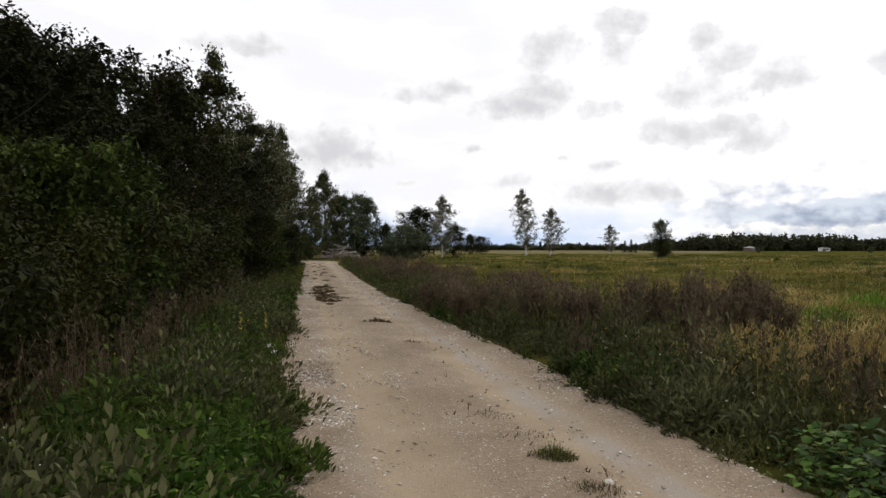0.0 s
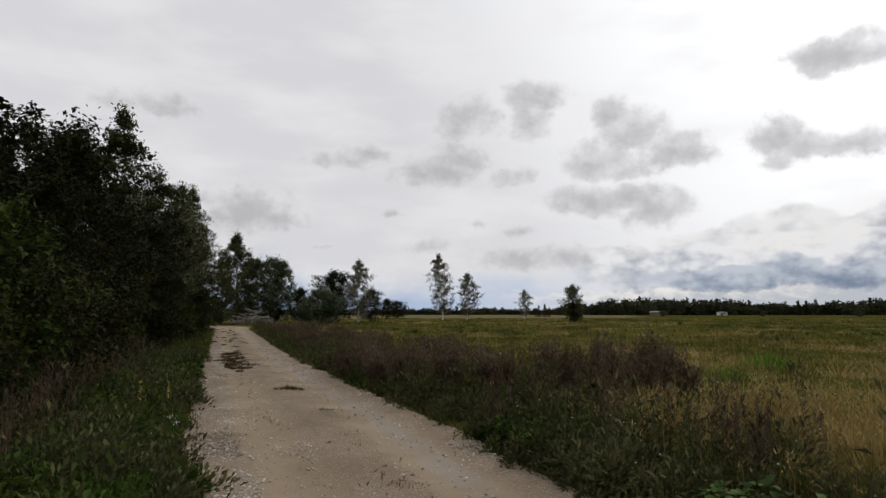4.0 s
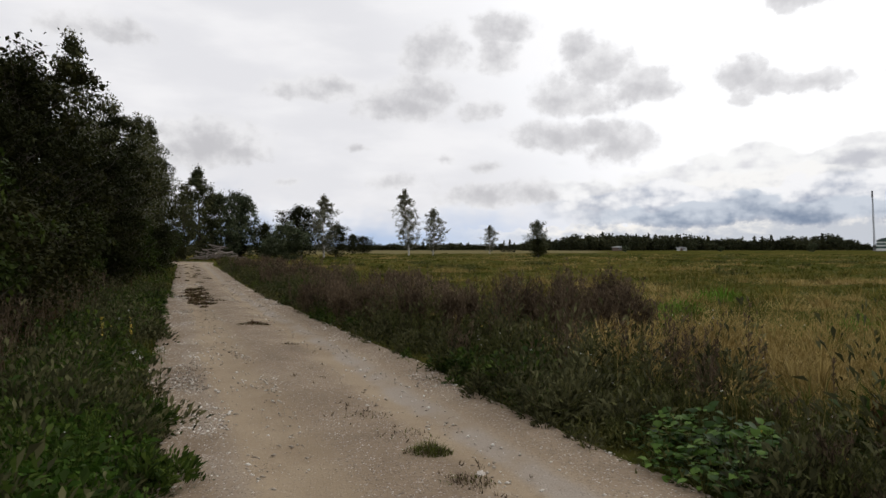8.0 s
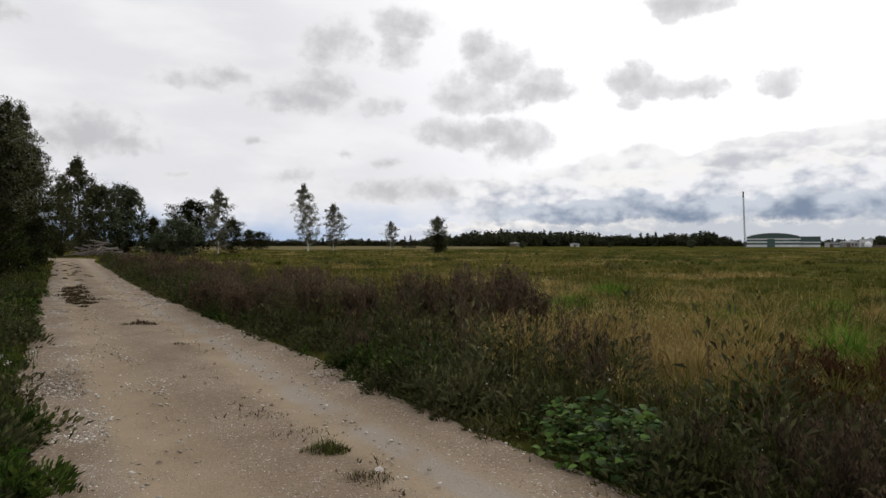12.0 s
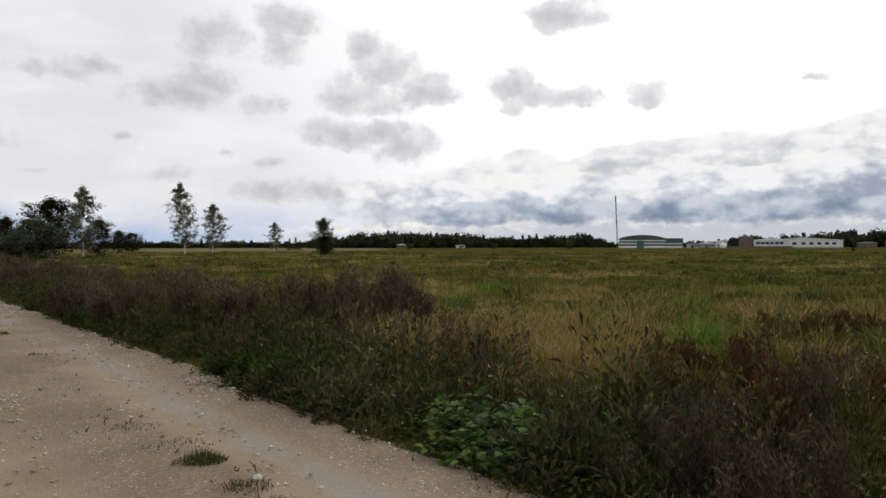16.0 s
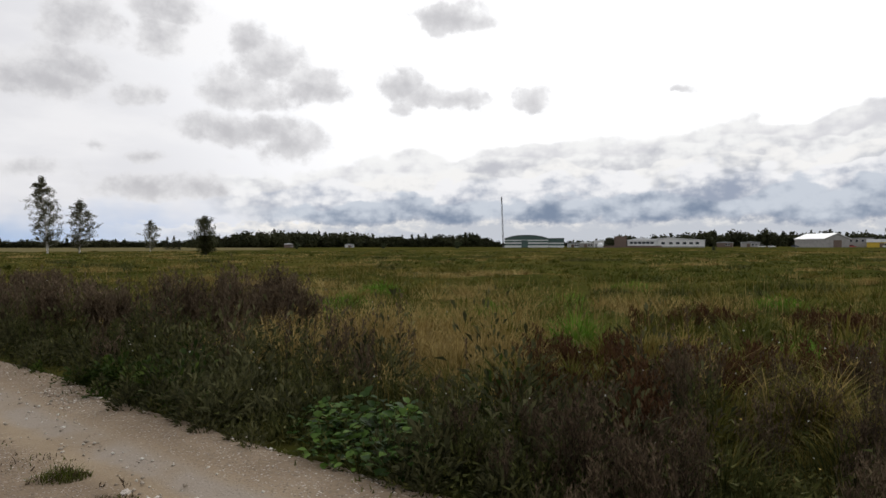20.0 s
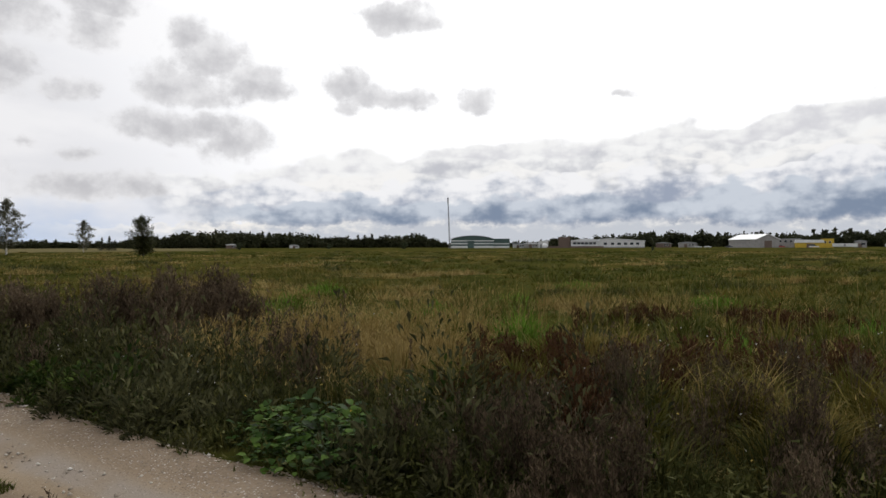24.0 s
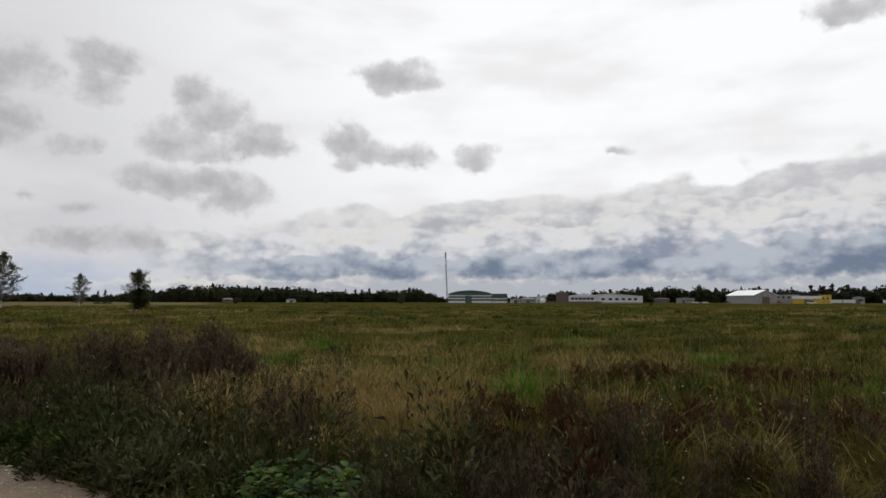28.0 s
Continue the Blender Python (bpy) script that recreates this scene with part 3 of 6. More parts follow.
# ---- trees ----
def tree_meshes(name, height, spread, leaf, count, leaf_mat, bark_mat, low=0.12, shape="round", clump=0.28, girth=0.02, limbs=34, hang=0.0, seed=1, twigs=7, oval=1.0):
    """Meshes of a trunk with limbs and of a crown of single leaves hung in clumps on its twigs."""
    global rng
    rng = np.random.default_rng(seed)
    wood = Pile(bark_mat)
    k = 7
    t = np.linspace(0, 1, k)
    sway = np.cumsum(rng.normal(0, 0.018 * height, (k, 2)), 0) * t[:, None]
    spine = np.column_stack([sway, t * height * 0.94])
    r = girth * height * (1 - t * 0.9)
    wood.tubes(spine[:-1], spine[1:], r[:-1], r[1:], 7)
    h = low + (0.97 - low) * (np.arange(limbs) + rng.uniform(0, 1, limbs)) / limbs
    q = (h - low) / (1 - low)
    if shape == "cone":
        reach = spread * (1 - q) ** 0.8 + 0.08 * spread
    elif shape == "birch":
        reach = spread * np.sin(np.pi * np.clip(q * 0.80 + 0.16, 0, 1)) ** 0.85
    else:
        reach = spread * np.sqrt(np.clip(1 - (1.75 * q - 0.75) ** 2, 0.03, 1))
    reach = reach * rng.uniform(0.62, 1.12, limbs)
    a = np.arange(limbs) * 2.399 + rng.normal(0, 0.4, limbs)
    start = np.column_stack([np.interp(h, t, spine[:, i]) for i in range(3)])
    lift = rng.uniform(0.15, 0.75, limbs) if shape != "cone" else rng.uniform(-0.2, 0.15, limbs)
    way = unit(np.column_stack([np.cos(a), np.sin(a), lift]))
    knee = start + way * reach[:, None] * 0.5
    bend = way + np.column_stack([np.zeros((limbs, 2)), 0.25 - hang * rng.uniform(0.5, 1.5, limbs)])
    end = knee + unit(bend) * reach[:, None] * 0.5
    lr = girth * height * 0.32 * (1 - h * 0.75)
    wood.tubes(start, knee, lr, lr * 0.6, 4)
    wood.tubes(knee, end, lr * 0.6, lr * 0.15, 4)
    # twigs
    at = rng.uniform(0.25, 1.0, (limbs, twigs))
    root = np.where(at[..., None] < 0.5, start[:, None] + (knee - start)[:, None] * at[..., None] * 2, knee[:, None] + (end - knee)[:, None] * (at[..., None] * 2 - 1)).reshape(-1, 3)
    tw = any_way(limbs * twigs, 0.3 - hang) * (np.repeat(reach, twigs) * rng.uniform(0.18, 0.42, limbs * twigs))[:, None]
    wood.tubes(root, root + tw, 0.003 + 0.0006 * height, 0.0015, 3)
    pick = rng.integers(0, len(root), count)
    pos = root[pick] + tw[pick] * rng.uniform(0.2, 1.15, count)[:, None] + np.clip(rng.normal(0, 0.5, (count, 3)), -0.8, 0.8) * clump * np.array([1, 1, 0.8])
    top = rng.uniform(0, 1, count) < 0.05
    pos[top] = spine[-1] + rng.normal(0, 1, (top.sum(), 3)) * np.array([0.07 * spread, 0.07 * spread, 0.10 * spread]) + np.array([0, 0, 0.02 * height])
    pos[:, 2] = np.maximum(pos[:, 2], 0.05)
    crown = Pile(leaf_mat)
    size = leaf * rng.uniform(0.6, 1.35, count)
    crown.leaves(pos, any_way(count, -hang * 1.2), size * oval, size * 0.78, droop=0.15, level=0.7, oval=oval > 1)
    return wood.mesh(name + "_trunk", True), crown.mesh(name + "_crown")


def plant_tree(name, meshes, x, y, scale=1.0, wide=1.0, turn=0.0, label="", category="tree", group="", z=-0.05):
    m = Matrix.Translation((x, y, z)) @ Matrix.Rotation(turn, 4, "Z") @ Matrix.Diagonal((scale * wide, scale * wide, scale, 1))
    ob = empty(name, m, label, category, group)
    part_of("trunk", meshes[0], ob)
    part_of("crown", meshes[1], ob)
    return ob


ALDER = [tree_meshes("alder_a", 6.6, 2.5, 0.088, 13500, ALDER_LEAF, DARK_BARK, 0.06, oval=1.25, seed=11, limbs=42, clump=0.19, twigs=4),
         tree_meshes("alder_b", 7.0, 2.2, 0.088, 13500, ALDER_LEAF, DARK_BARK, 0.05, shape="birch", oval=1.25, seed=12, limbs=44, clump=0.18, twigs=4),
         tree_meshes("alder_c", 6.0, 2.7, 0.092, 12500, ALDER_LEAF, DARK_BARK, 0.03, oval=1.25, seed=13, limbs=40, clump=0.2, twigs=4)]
HAZEL = [tree_meshes("hazel_a", 2.7, 1.75, 0.068, 16000, BUSH_LEAF, DARK_BARK, 0.02, oval=1.25, seed=21, limbs=46, clump=0.15, girth=0.012, twigs=4),
         # dark alder leaves on hazel_b stand in for shade beneath the bushes
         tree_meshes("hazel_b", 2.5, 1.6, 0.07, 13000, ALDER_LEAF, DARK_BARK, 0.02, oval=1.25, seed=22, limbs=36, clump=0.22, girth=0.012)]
BIRCH = [tree_meshes("birch_a", 10.0, 2.4, 0.105, 13000, BIRCH_LEAF, BIRCH_BARK, 0.12, shape="birch", oval=1.25, seed=31, limbs=46, hang=0.45, clump=0.26, girth=0.011),
         tree_meshes("birch_b", 10.0, 2.8, 0.11, 12000, BIRCH_LEAF, BIRCH_BARK, 0.10, shape="birch", oval=1.25, seed=32, limbs=44, hang=0.5, clump=0.3, girth=0.011)]
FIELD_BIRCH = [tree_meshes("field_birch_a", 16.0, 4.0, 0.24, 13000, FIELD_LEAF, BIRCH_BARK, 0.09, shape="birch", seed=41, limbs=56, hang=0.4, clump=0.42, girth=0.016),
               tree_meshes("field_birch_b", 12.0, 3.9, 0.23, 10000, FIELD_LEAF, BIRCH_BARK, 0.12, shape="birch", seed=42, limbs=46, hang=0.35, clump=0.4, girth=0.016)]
MID = [tree_meshes("mid_tree_a", 13.0, 4.3, 0.25, 17000, BIRCH_LEAF, DARK_BARK, 0.02, shape="birch", seed=51, limbs=56, clump=0.45),
       tree_meshes("mid_tree_b", 9.0, 4.6, 0.25, 17000, WILLOW_LEAF, DARK_BARK, 0.0, seed=52, limbs=56, clump=0.42),
       tree_meshes("mid_tree_c", 7.0, 3.4, 0.22, 10000, ALDER_LEAF, DARK_BARK, 0.04, seed=53, limbs=40, clump=0.55)]
SALLOW = tree_meshes("sallow", 4.0, 2.9, 0.19, 14000, WILLOW_LEAF, DARK_BARK, 0.0, seed=61, limbs=44, clump=0.4)
LONE = tree_meshes("lone_tree", 7.0, 3.0, 0.20, 8500, BIRCH_LEAF, DARK_BARK, 0.0, seed=62, limbs=46, clump=0.45, shape="birch")
CONIFER = tree_meshes("conifer", 10.0, 2.0, 0.3, 2600, FAR_LEAF, DARK_BARK, 0.02, shape="cone", seed=63, limbs=60, clump=0.3)


def wood_beside_road():
    r = random.Random(5)
    text = {"alder": "dense dark green alder in the wood beside the track", "birch": "tall slender birch with drooping twigs rising from the wood"}
    # bearing, distance, height, kind
    rows = [(-37, 13, 6.0, 0), (-33.2, 15.0, 6.0, 1), (-31.2, 17.0, 6.1, 0), (-28.3, 17.5, 6.2, 1), (-26.2, 18.5, 6.5, 0), (-24.6, 21, 6.9, 2), (-22.6, 24, 7.2, 1),
            (-20.6, 27, 7.2, 2), (-17.6, 31, 7.2, 0), (-17.0, 36, 7.4, 1), (-16.2, 41, 7.2, 0), (-15.5, 47, 7.6, 1), (-15.0, 53, 7.6, 0), (-14.7, 60, 7.4, 2),
            (-14.3, 68, 7.0, 0), (-14.4, 78, 7.4, 1), (-36, 20, 7.0, 2), (-32, 24, 7.2, 0), (-28, 26, 7.4, 1), (-24, 31, 7.0, 2), (-20, 37, 7.6, 0), (-17, 45, 8.4, 1),
            (-15, 55, 8.6, 2), (-14, 66, 7.8, 0), (-42, 12, 6.4, 2), (-48, 10, 6.2, 0), (-56, 9, 6.0, 1), (-68, 8.5, 6.2, 2), (-85, 8.5, 6.5, 0), (-105, 9.5, 6.2, 1),
            (-34.5, 11.8, 4.6, 2), (-31, 13.2, 4.4, 0), (-27.5, 14.0, 4.5, 2), (-25, 16.0, 4.4, 0), (-22.8, 19, 4.6, 2), (-19.8, 23.5, 4.8, 0), (-17.8, 27.5, 5.0, 2), (-16.4, 33, 5.0, 1)]
    base = (6.6, 7.0, 6.0)
    for b, d, h, kind in rows:
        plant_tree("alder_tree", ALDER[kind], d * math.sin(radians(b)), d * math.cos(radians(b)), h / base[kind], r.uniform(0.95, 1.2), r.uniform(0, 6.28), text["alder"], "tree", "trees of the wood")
    for b, d, h, kind in [(-19.2, 28.5, 9.6, 0), (-29.5, 20, 6.9, 1), (-16.4, 33.5, 8.4, 1), (-14.6, 42, 9.2, 0), (-13.9, 49, 9.0, 1), (-13.4, 57, 8.2, 0), (-15.4, 38, 8.6, 0), (-33.2, 18.5, 7.0, 1)]:
        plant_tree("birch_tree", BIRCH[kind], d * math.sin(radians(b)), d * math.cos(radians(b)), h / 10, r.uniform(0.85, 1.0), r.uniform(0, 6.28), text["birch"], "tree", "birches of the wood")
    for b, d, h, kind in [(-29.6, 10.0, 2.75, 0), (-34.6, 9.6, 2.6, 0), (-25.6, 11.8, 2.3, 1), (-24.4, 14.8, 2.4, 1), (-21.6, 18.5, 2.5, 1), (-19.4, 23, 2.6, 0), (-17.2, 28, 2.7, 1), (-39.5, 8.4, 2.4, 1),
                          # last two: dark leaves cover the hollow in place of its shade
                          (-15.4, 34, 2.8, 0), (-14.0, 41, 3.0, 1), (-13.9, 49, 3.0, 0), (-13.5, 58, 3.2, 1), (-13.2, 67, 3.2, 0), (-33.8, 7.7, 1.5, 1), (-37.0, 6.7, 1.9, 1), (-31.6, 8.7, 1.9, 1)]:
        plant_tree("hazel_bush", HAZEL[kind], d * math.sin(radians(b)), d * math.cos(radians(b)), h / (2.7, 2.5)[kind], r.uniform(0.95, 1.15), r.uniform(0, 6.28),
                   ("bright green leafy hazel bush at the wood's edge", "dark green bush at the foot of the wood, darkened for shade")[kind], "bush", "bushes at the wood's edge")


def trees_in_field():
    def at(name, meshes, b, d, k, wide, label, category="tree", turn=0.0):
        plant_tree(name, meshes, d * math.sin(radians(b)), d * math.cos(radians(b)), k, wide, turn, label, category)
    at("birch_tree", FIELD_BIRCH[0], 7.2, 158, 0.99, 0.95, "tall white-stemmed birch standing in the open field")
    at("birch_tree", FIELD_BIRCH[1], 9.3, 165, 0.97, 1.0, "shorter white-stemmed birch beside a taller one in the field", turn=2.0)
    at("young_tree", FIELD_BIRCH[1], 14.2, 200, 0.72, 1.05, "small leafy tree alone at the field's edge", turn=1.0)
    at("round_tree", LONE, 18.4, 125, 0.96, 1.0, "dark bushy tree with foliage down to the ground in the field")
    at("alder_bush", MID[2], 18.4, 124.2, 0.5, 1.05, "dark bush growing round the foot of a single tree", "bush", 2.2)
    at("poplar_tree", MID[0], -10.05, 105, 1.05, 0.95, "tall grey-green tree beyond the bend of the track")
    at("willow_tree", MID[1], -8.4, 108, 1.10, 0.85, "silvery willow with a loose crown beyond the bend", turn=1.0)
    at("willow_tree", MID[1], -6.9, 112, 1.12, 0.9, "broad silvery willow beyond the bend", turn=3.0)
    at("young_tree", MID[2], -5.0, 104, 0.78, 0.8, "small dark tree in the row beyond the bend", turn=1.0)
    at("willow_bush", SALLOW, -3.1, 96, 1.15, 1.05, "rounded grey-green willow bush in the meadow", "bush")
    at("willow_bush", SALLOW, -4.6, 99, 0.72, 0.9, "low grey-green willow bush in the meadow", "bush", 2.0)
    at("oak_tree", MID[2], -2.0, 114, 1.22, 1.15, "dark green round tree beside a birch in the meadow", turn=2.0)
    at("birch_tree", FIELD_BIRCH[1], -0.1, 112, 0.88, 0.95, "white-stemmed birch among dark bushes in the meadow")
    at("dark_bush", MID[2], 0.9, 122, 0.85, 1.1, "dark green bush at the foot of a birch", "bush")
    at("dark_bush", MID[2], 2.3, 205, 0.85, 1.3, "dark rounded bush far out in the field", "bush", 1.0)
    at("dark_bush", MID[2], 3.3, 210, 0.78, 1.5, "dark rounded bush far out in the field", "bush", 2.0)
    at("poplar_tree", MID[0], -11.3, 98, 0.72, 0.9, "dark tree at the bend of the track", turn=2.0)
    at("dark_bush", MID[2], -9.6, 110, 0.5, 1.6, "dark underwood behind the pile of branches", "bush", 2.6)
    at("dark_bush", MID[2], -7.3, 112, 0.5, 1.6, "dark underwood beneath the willows", "bush", 0.6)
    at("dark_bush", MID[2], -11.9, 92, 0.55, 1.2, "dark bush at the bend of the track", "bush", 4.6)
    for b, d, k in ((15.4, 300, 0.55), (15.9, 300, 0.6), (16.3, 302, 0.45)):
        at("juniper_tree", CONIFER, b, d, k, 1.4, "small dark conifer at the far edge of the field")
    for b, d, k in ((25.6, 330, 0.35), (39.4, 330, 0.42), (33.0, 340, 0.3)):
        at("field_bush", SALLOW, b, d, k * 2, 1.0, "low bush far out in the meadow", "bush")
    at("field_bush", SALLOW, 60.5, 205, 0.27, 0.8, "single small shrub standing in the far meadow", "bush", 1)


def far_woods():
    """Woods on the horizon, each strip one object: rounded crowns of coarse leaves with spruce tips among them."""
    global rng
    rng = np.random.default_rng(77)
    # from bearing, to bearing, distance, tops in degrees at even steps
    strips = [(-16, 20, 780, (0.45, 0.42, 0.40, 0.42, 0.45, 0.50, 0.45, 0.5)), (17, 43.4, 610, (0.72, 0.95, 1.22, 1.22, 1.05, 1.10, 0.98, 0.90, 0.95, 1.0, 0.22)),
              (42, 57, 900, (0.2, 0.3, 0.35, 0.45, 0.62, 0.7)), (52.0, 54.6, 520, (0.6, 0.85, 0.7)), (55.5, 100, 640, (0.75, 1.12, 1.12, 1.0, 1.05, 1.0, 0.95, 1.1, 1.1, 1.05)),
              (100, 200, 500, (1.1, 1.0, 1.2)), (-60, -16, 500, (1.0, 1.1, 1.0))]
    for b0, b1, dist, tops in strips:
        n = int((b1 - b0) * 4.2 * dist / 600) + 6
        if b0 >= 100 or b0 < -50:
            n = n // 2
        pile = Pile(FAR_LEAF)
        for i in range(n):
            f = (i + rng.uniform(0, 1)) / n
            b = radians(b0 + (b1 - b0) * f)
            d = dist * rng.uniform(0.97, 1.08)
            top = math.tan(radians(np.interp(f, np.linspace(0, 1, len(tops)), tops))) * d + 1.6
            h = top * rng.uniform(0.62, 1.06)
            spruce = rng.uniform() < 0.13
            if spruce:
                h = top * rng.uniform(0.85, 1.13)
            w = h * (0.16 if spruce else rng.uniform(0.32, 0.5))
            m = 130 if spruce else 260
            p = any_way(m)
            if spruce:
                q = rng.uniform(0.02, 1, m)
                pos = np.column_stack([p[:, 0] * w * (1 - q), p[:, 1] * w * (1 - q), q * h])
            else:
                pos = p * rng.uniform(0.55, 1, m)[:, None] * np.array([w, w, h * 0.5]) + np.array([0, 0, h * 0.48])
                pos += rng.normal(0, 0.05 * h, (m, 3))
            pos[:, 2] = np.clip(pos[:, 2], 0.1, None)
            pos[:, :2] += np.array([math.sin(b) * d, math.cos(b) * d])
            pile.leaves(pos, any_way(m), h * 0.18 * rng.uniform(0.6, 1.2, m), h * 0.16)
        # undergrowth closes the foot
        m = n * 60
        f = rng.uniform(0, 1, m)
        b = np.radians(b0 + (b1 - b0) * f)
        top = np.tan(np.radians(np.interp(f, np.linspace(0, 1, len(tops)), tops))) * dist + 1.6
        pos = np.column_stack([np.sin(b) * dist, np.cos(b) * dist, rng.uniform(0, 0.55, m) * top])
        pile.leaves(pos, any_way(m), top * 0.32, top * 0.26)
        pile.object("far_woods", label="dark mixed woods with spruce tips along the horizon", category="woods")


wood_beside_road()
trees_in_field()
far_woods()

# ---- buildings across the meadow ----
WHITE_SHEET = plain("white_sheeting", (0.62, 0.63, 0.62), 0.6, vary=0.12, scale=0.4)
GREEN_SHEET = plain("green_sheeting", (0.045, 0.085, 0.075), 0.6, vary=0.2, scale=0.4)
GREY_WALL = plain("grey_render", (0.30, 0.29, 0.28), 0.9, vary=0.2, scale=0.5)
LIGHT_WALL = plain("pale_render", (0.62, 0.62, 0.62), 0.9, vary=0.15, scale=0.5)
YELLOW_WALL = plain("yellow_paint", (0.55, 0.38, 0.04), 0.8, vary=0.15, scale=0.5)
BROWN_WALL = plain("brown_boards", (0.14, 0.10, 0.08), 0.9, vary=0.25, scale=1.0)
ROOF_WHITE = plain("white_roof_sheet", (0.72, 0.73, 0.74), 0.5, vary=0.1, scale=0.4)
ROOF_GREY = plain("grey_roof_sheet", (0.27, 0.28, 0.29), 0.6, vary=0.2, scale=0.5)
GLASS = plain("dark_window_glass", (0.03, 0.035, 0.04), 0.12, vary=0.1)
STEEL = plain("grey_steel", (0.16, 0.16, 0.17), 0.5, 0.6, vary=0.2)
TYRE = plain("black_rubber", (0.02, 0.02, 0.02), 0.9, vary=0.2)
PAINT_WHITE = plain("white_car_paint", (0.7, 0.7, 0.7), 0.3, vary=0.05)
PAINT_RED = plain("red_car_paint", (0.35, 0.04, 0.03), 0.3, vary=0.05)
PAINT_DARK = plain("dark_car_paint", (0.05, 0.06, 0.08), 0.3, vary=0.05)


def box(bm, x0, x1, y0, y1, z0, z1, bevel=0.0):
    v = bmesh.ops.create_cube(bm, size=1.0)["verts"]
    for w in v:
        w.co = ((x0 + x1) / 2 + w.co.x * (x1 - x0), (y0 + y1) / 2 + w.co.y * (y1 - y0), (z0 + z1) / 2 + w.co.z * (z1 - z0))
    if bevel:
        bmesh.ops.bevel(bm, geom=list({e for w in v for e in w.link_edges}), offset=bevel, segments=2, affect="EDGES")


def block(name, parent, mat, *dims, bevel=0.02, label=""):
    bm = bmesh.new()
    box(bm, *dims, bevel=bevel)
    return part(name, bm, mat, parent, label)


def prism(name, parent, mat, outline, y0, y1, label=""):
    """A solid with the outline (x, z), counter-clockwise, from y0 to y1."""
    bm = bmesh.new()
    a = [bm.verts.new((x, y0, z)) for x, z in outline]
    b = [bm.verts.new((x, y1, z)) for x, z in outline]
    bm.faces.new(a)
    bm.faces.new(b[::-1])
    for i in range(len(a)):
        j = (i + 1) % len(a)
        bm.faces.new((a[j], a[i], b[i], b[j]))
    bmesh.ops.recalc_face_normals(bm, faces=bm.faces)
    return part(name, bm, mat, parent, label)


def site(name, b, d, turn, label, category="building", z=0.0):
    """An anchor at bearing b and distance d; its x runs to the right as seen from the track, y away."""
    m = Matrix.Translation((d * math.sin(radians(b)), d * math.cos(radians(b)), z)) @ Matrix.Rotation(radians(turn - b), 4, "Z")
    return empty(name, m, label, category)


def windows(wall, y, xs, z0, z1, w):
    for x in xs:
        win = block("window", wall, LIGHT_WALL, x - w / 2 - 0.08, x + w / 2 + 0.08, y - 0.06, y + 0.05, z0 - 0.08, z1 + 0.08, bevel=0.0)
        bm = bmesh.new()
        box(bm, x - w / 2, x + w / 2, y - 0.09, y - 0.055, z0, z1)
        part("pane", bm, GLASS, win)


def striped_hangar():
    h = site("striped_hangar", 46.05, 450, 0, "long hangar with green and white striped sheet walls")
    arch = [(-20, 0.0), (9.6, 0.0), (9.6, 5.9)] + [(9.6 - 29.6 * t, 5.9 + 2.5 * (1 - (2 * t - 1) ** 2) ** 0.8) for t in np.linspace(0.08, 0.92, 11)] + [(-20, 5.6)]
    prism("wall", h, GREEN_SHEET, arch, 0, 26)
    over = [(9.9 - 30.2 * t, 5.95 + 2.5 * max(0, 1 - (2 * t - 1) ** 2) ** 0.8) for t in np.linspace(0, 1, 15)]
    prism("roof", h, ROOF_GREY, over + [(x, z + 0.22) for x, z in over[::-1]], -0.5, 26.5)
    for z0, z1 in ((0.1, 1.5), (2.7, 3.5), (4.6, 5.3)):
        block("stripe", h, WHITE_SHEET, -20.02, 9.5, -0.06, -0.01, z0, z1, bevel=0.0)
    wing = block("wing", h, GREEN_SHEET, 9.7, 20, 1.5, 20, 0, 6.2)
    for z0, z1 in ((0.1, 1.4), (2.6, 3.3)):
        block("stripe", wing, WHITE_SHEET, 9.8, 19.9, 1.44, 1.49, z0, z1, bevel=0.0)
    block("gutter", wing, ROOF_GREY, 9.6, 20.3, 1.2, 20.3, 6.2, 6.45)
    block("door", h, GREEN_SHEET, -8.6, -4.2, -0.14, -0.07, 0, 5.0, label="dark green sliding door")


def mast():
    m = site("radio_mast", 43.25, 452, 0, "tall slim lattice mast of grey steel", "mast")
    hgt, r = 34.8, 0.5
    lean = -1.2
    feet = [(r * math.cos(a), r * math.sin(a)) for a in (0.5, 2.6, 4.7)]
    for x, y in feet:
        p = Pile(STEEL)
        p.tubes(np.array([[x + 1.2, y, 0.0]]), np.array([[x * 0.7 + 1.2 + lean, y * 0.7, hgt]]), 0.11, 0.09, 6)
        part_of("leg", p.mesh("leg"), m)
    n = 24
    for i in range(n):
        p = Pile(STEEL)
        z0, z1 = hgt * i / n, hgt * (i + 1) / n
        for k in range(3):
            a, b = feet[k], feet[(k + 1) % 3]
            f, g = 1 - 0.3 * i / n, 1 - 0.3 * (i + 1) / n
            p.tubes(np.array([[a[0] * f + 1.2 + lean * i / n, a[1] * f, z0]]), np.array([[b[0] * g + 1.2 + lean * (i + 1) / n, b[1] * g, z1]]), 0.05, 0.05, 4)
        part_of("brace", p.mesh("brace"), m)
    block("head", m, STEEL, -0.45, 0.45, -0.45, 0.45, 31.0, 34.6, label="dark aerial drum at the top")
    block("footing", m, GREY_WALL, 0.2, 2.2, -1, 1, -0.1, 0.3)


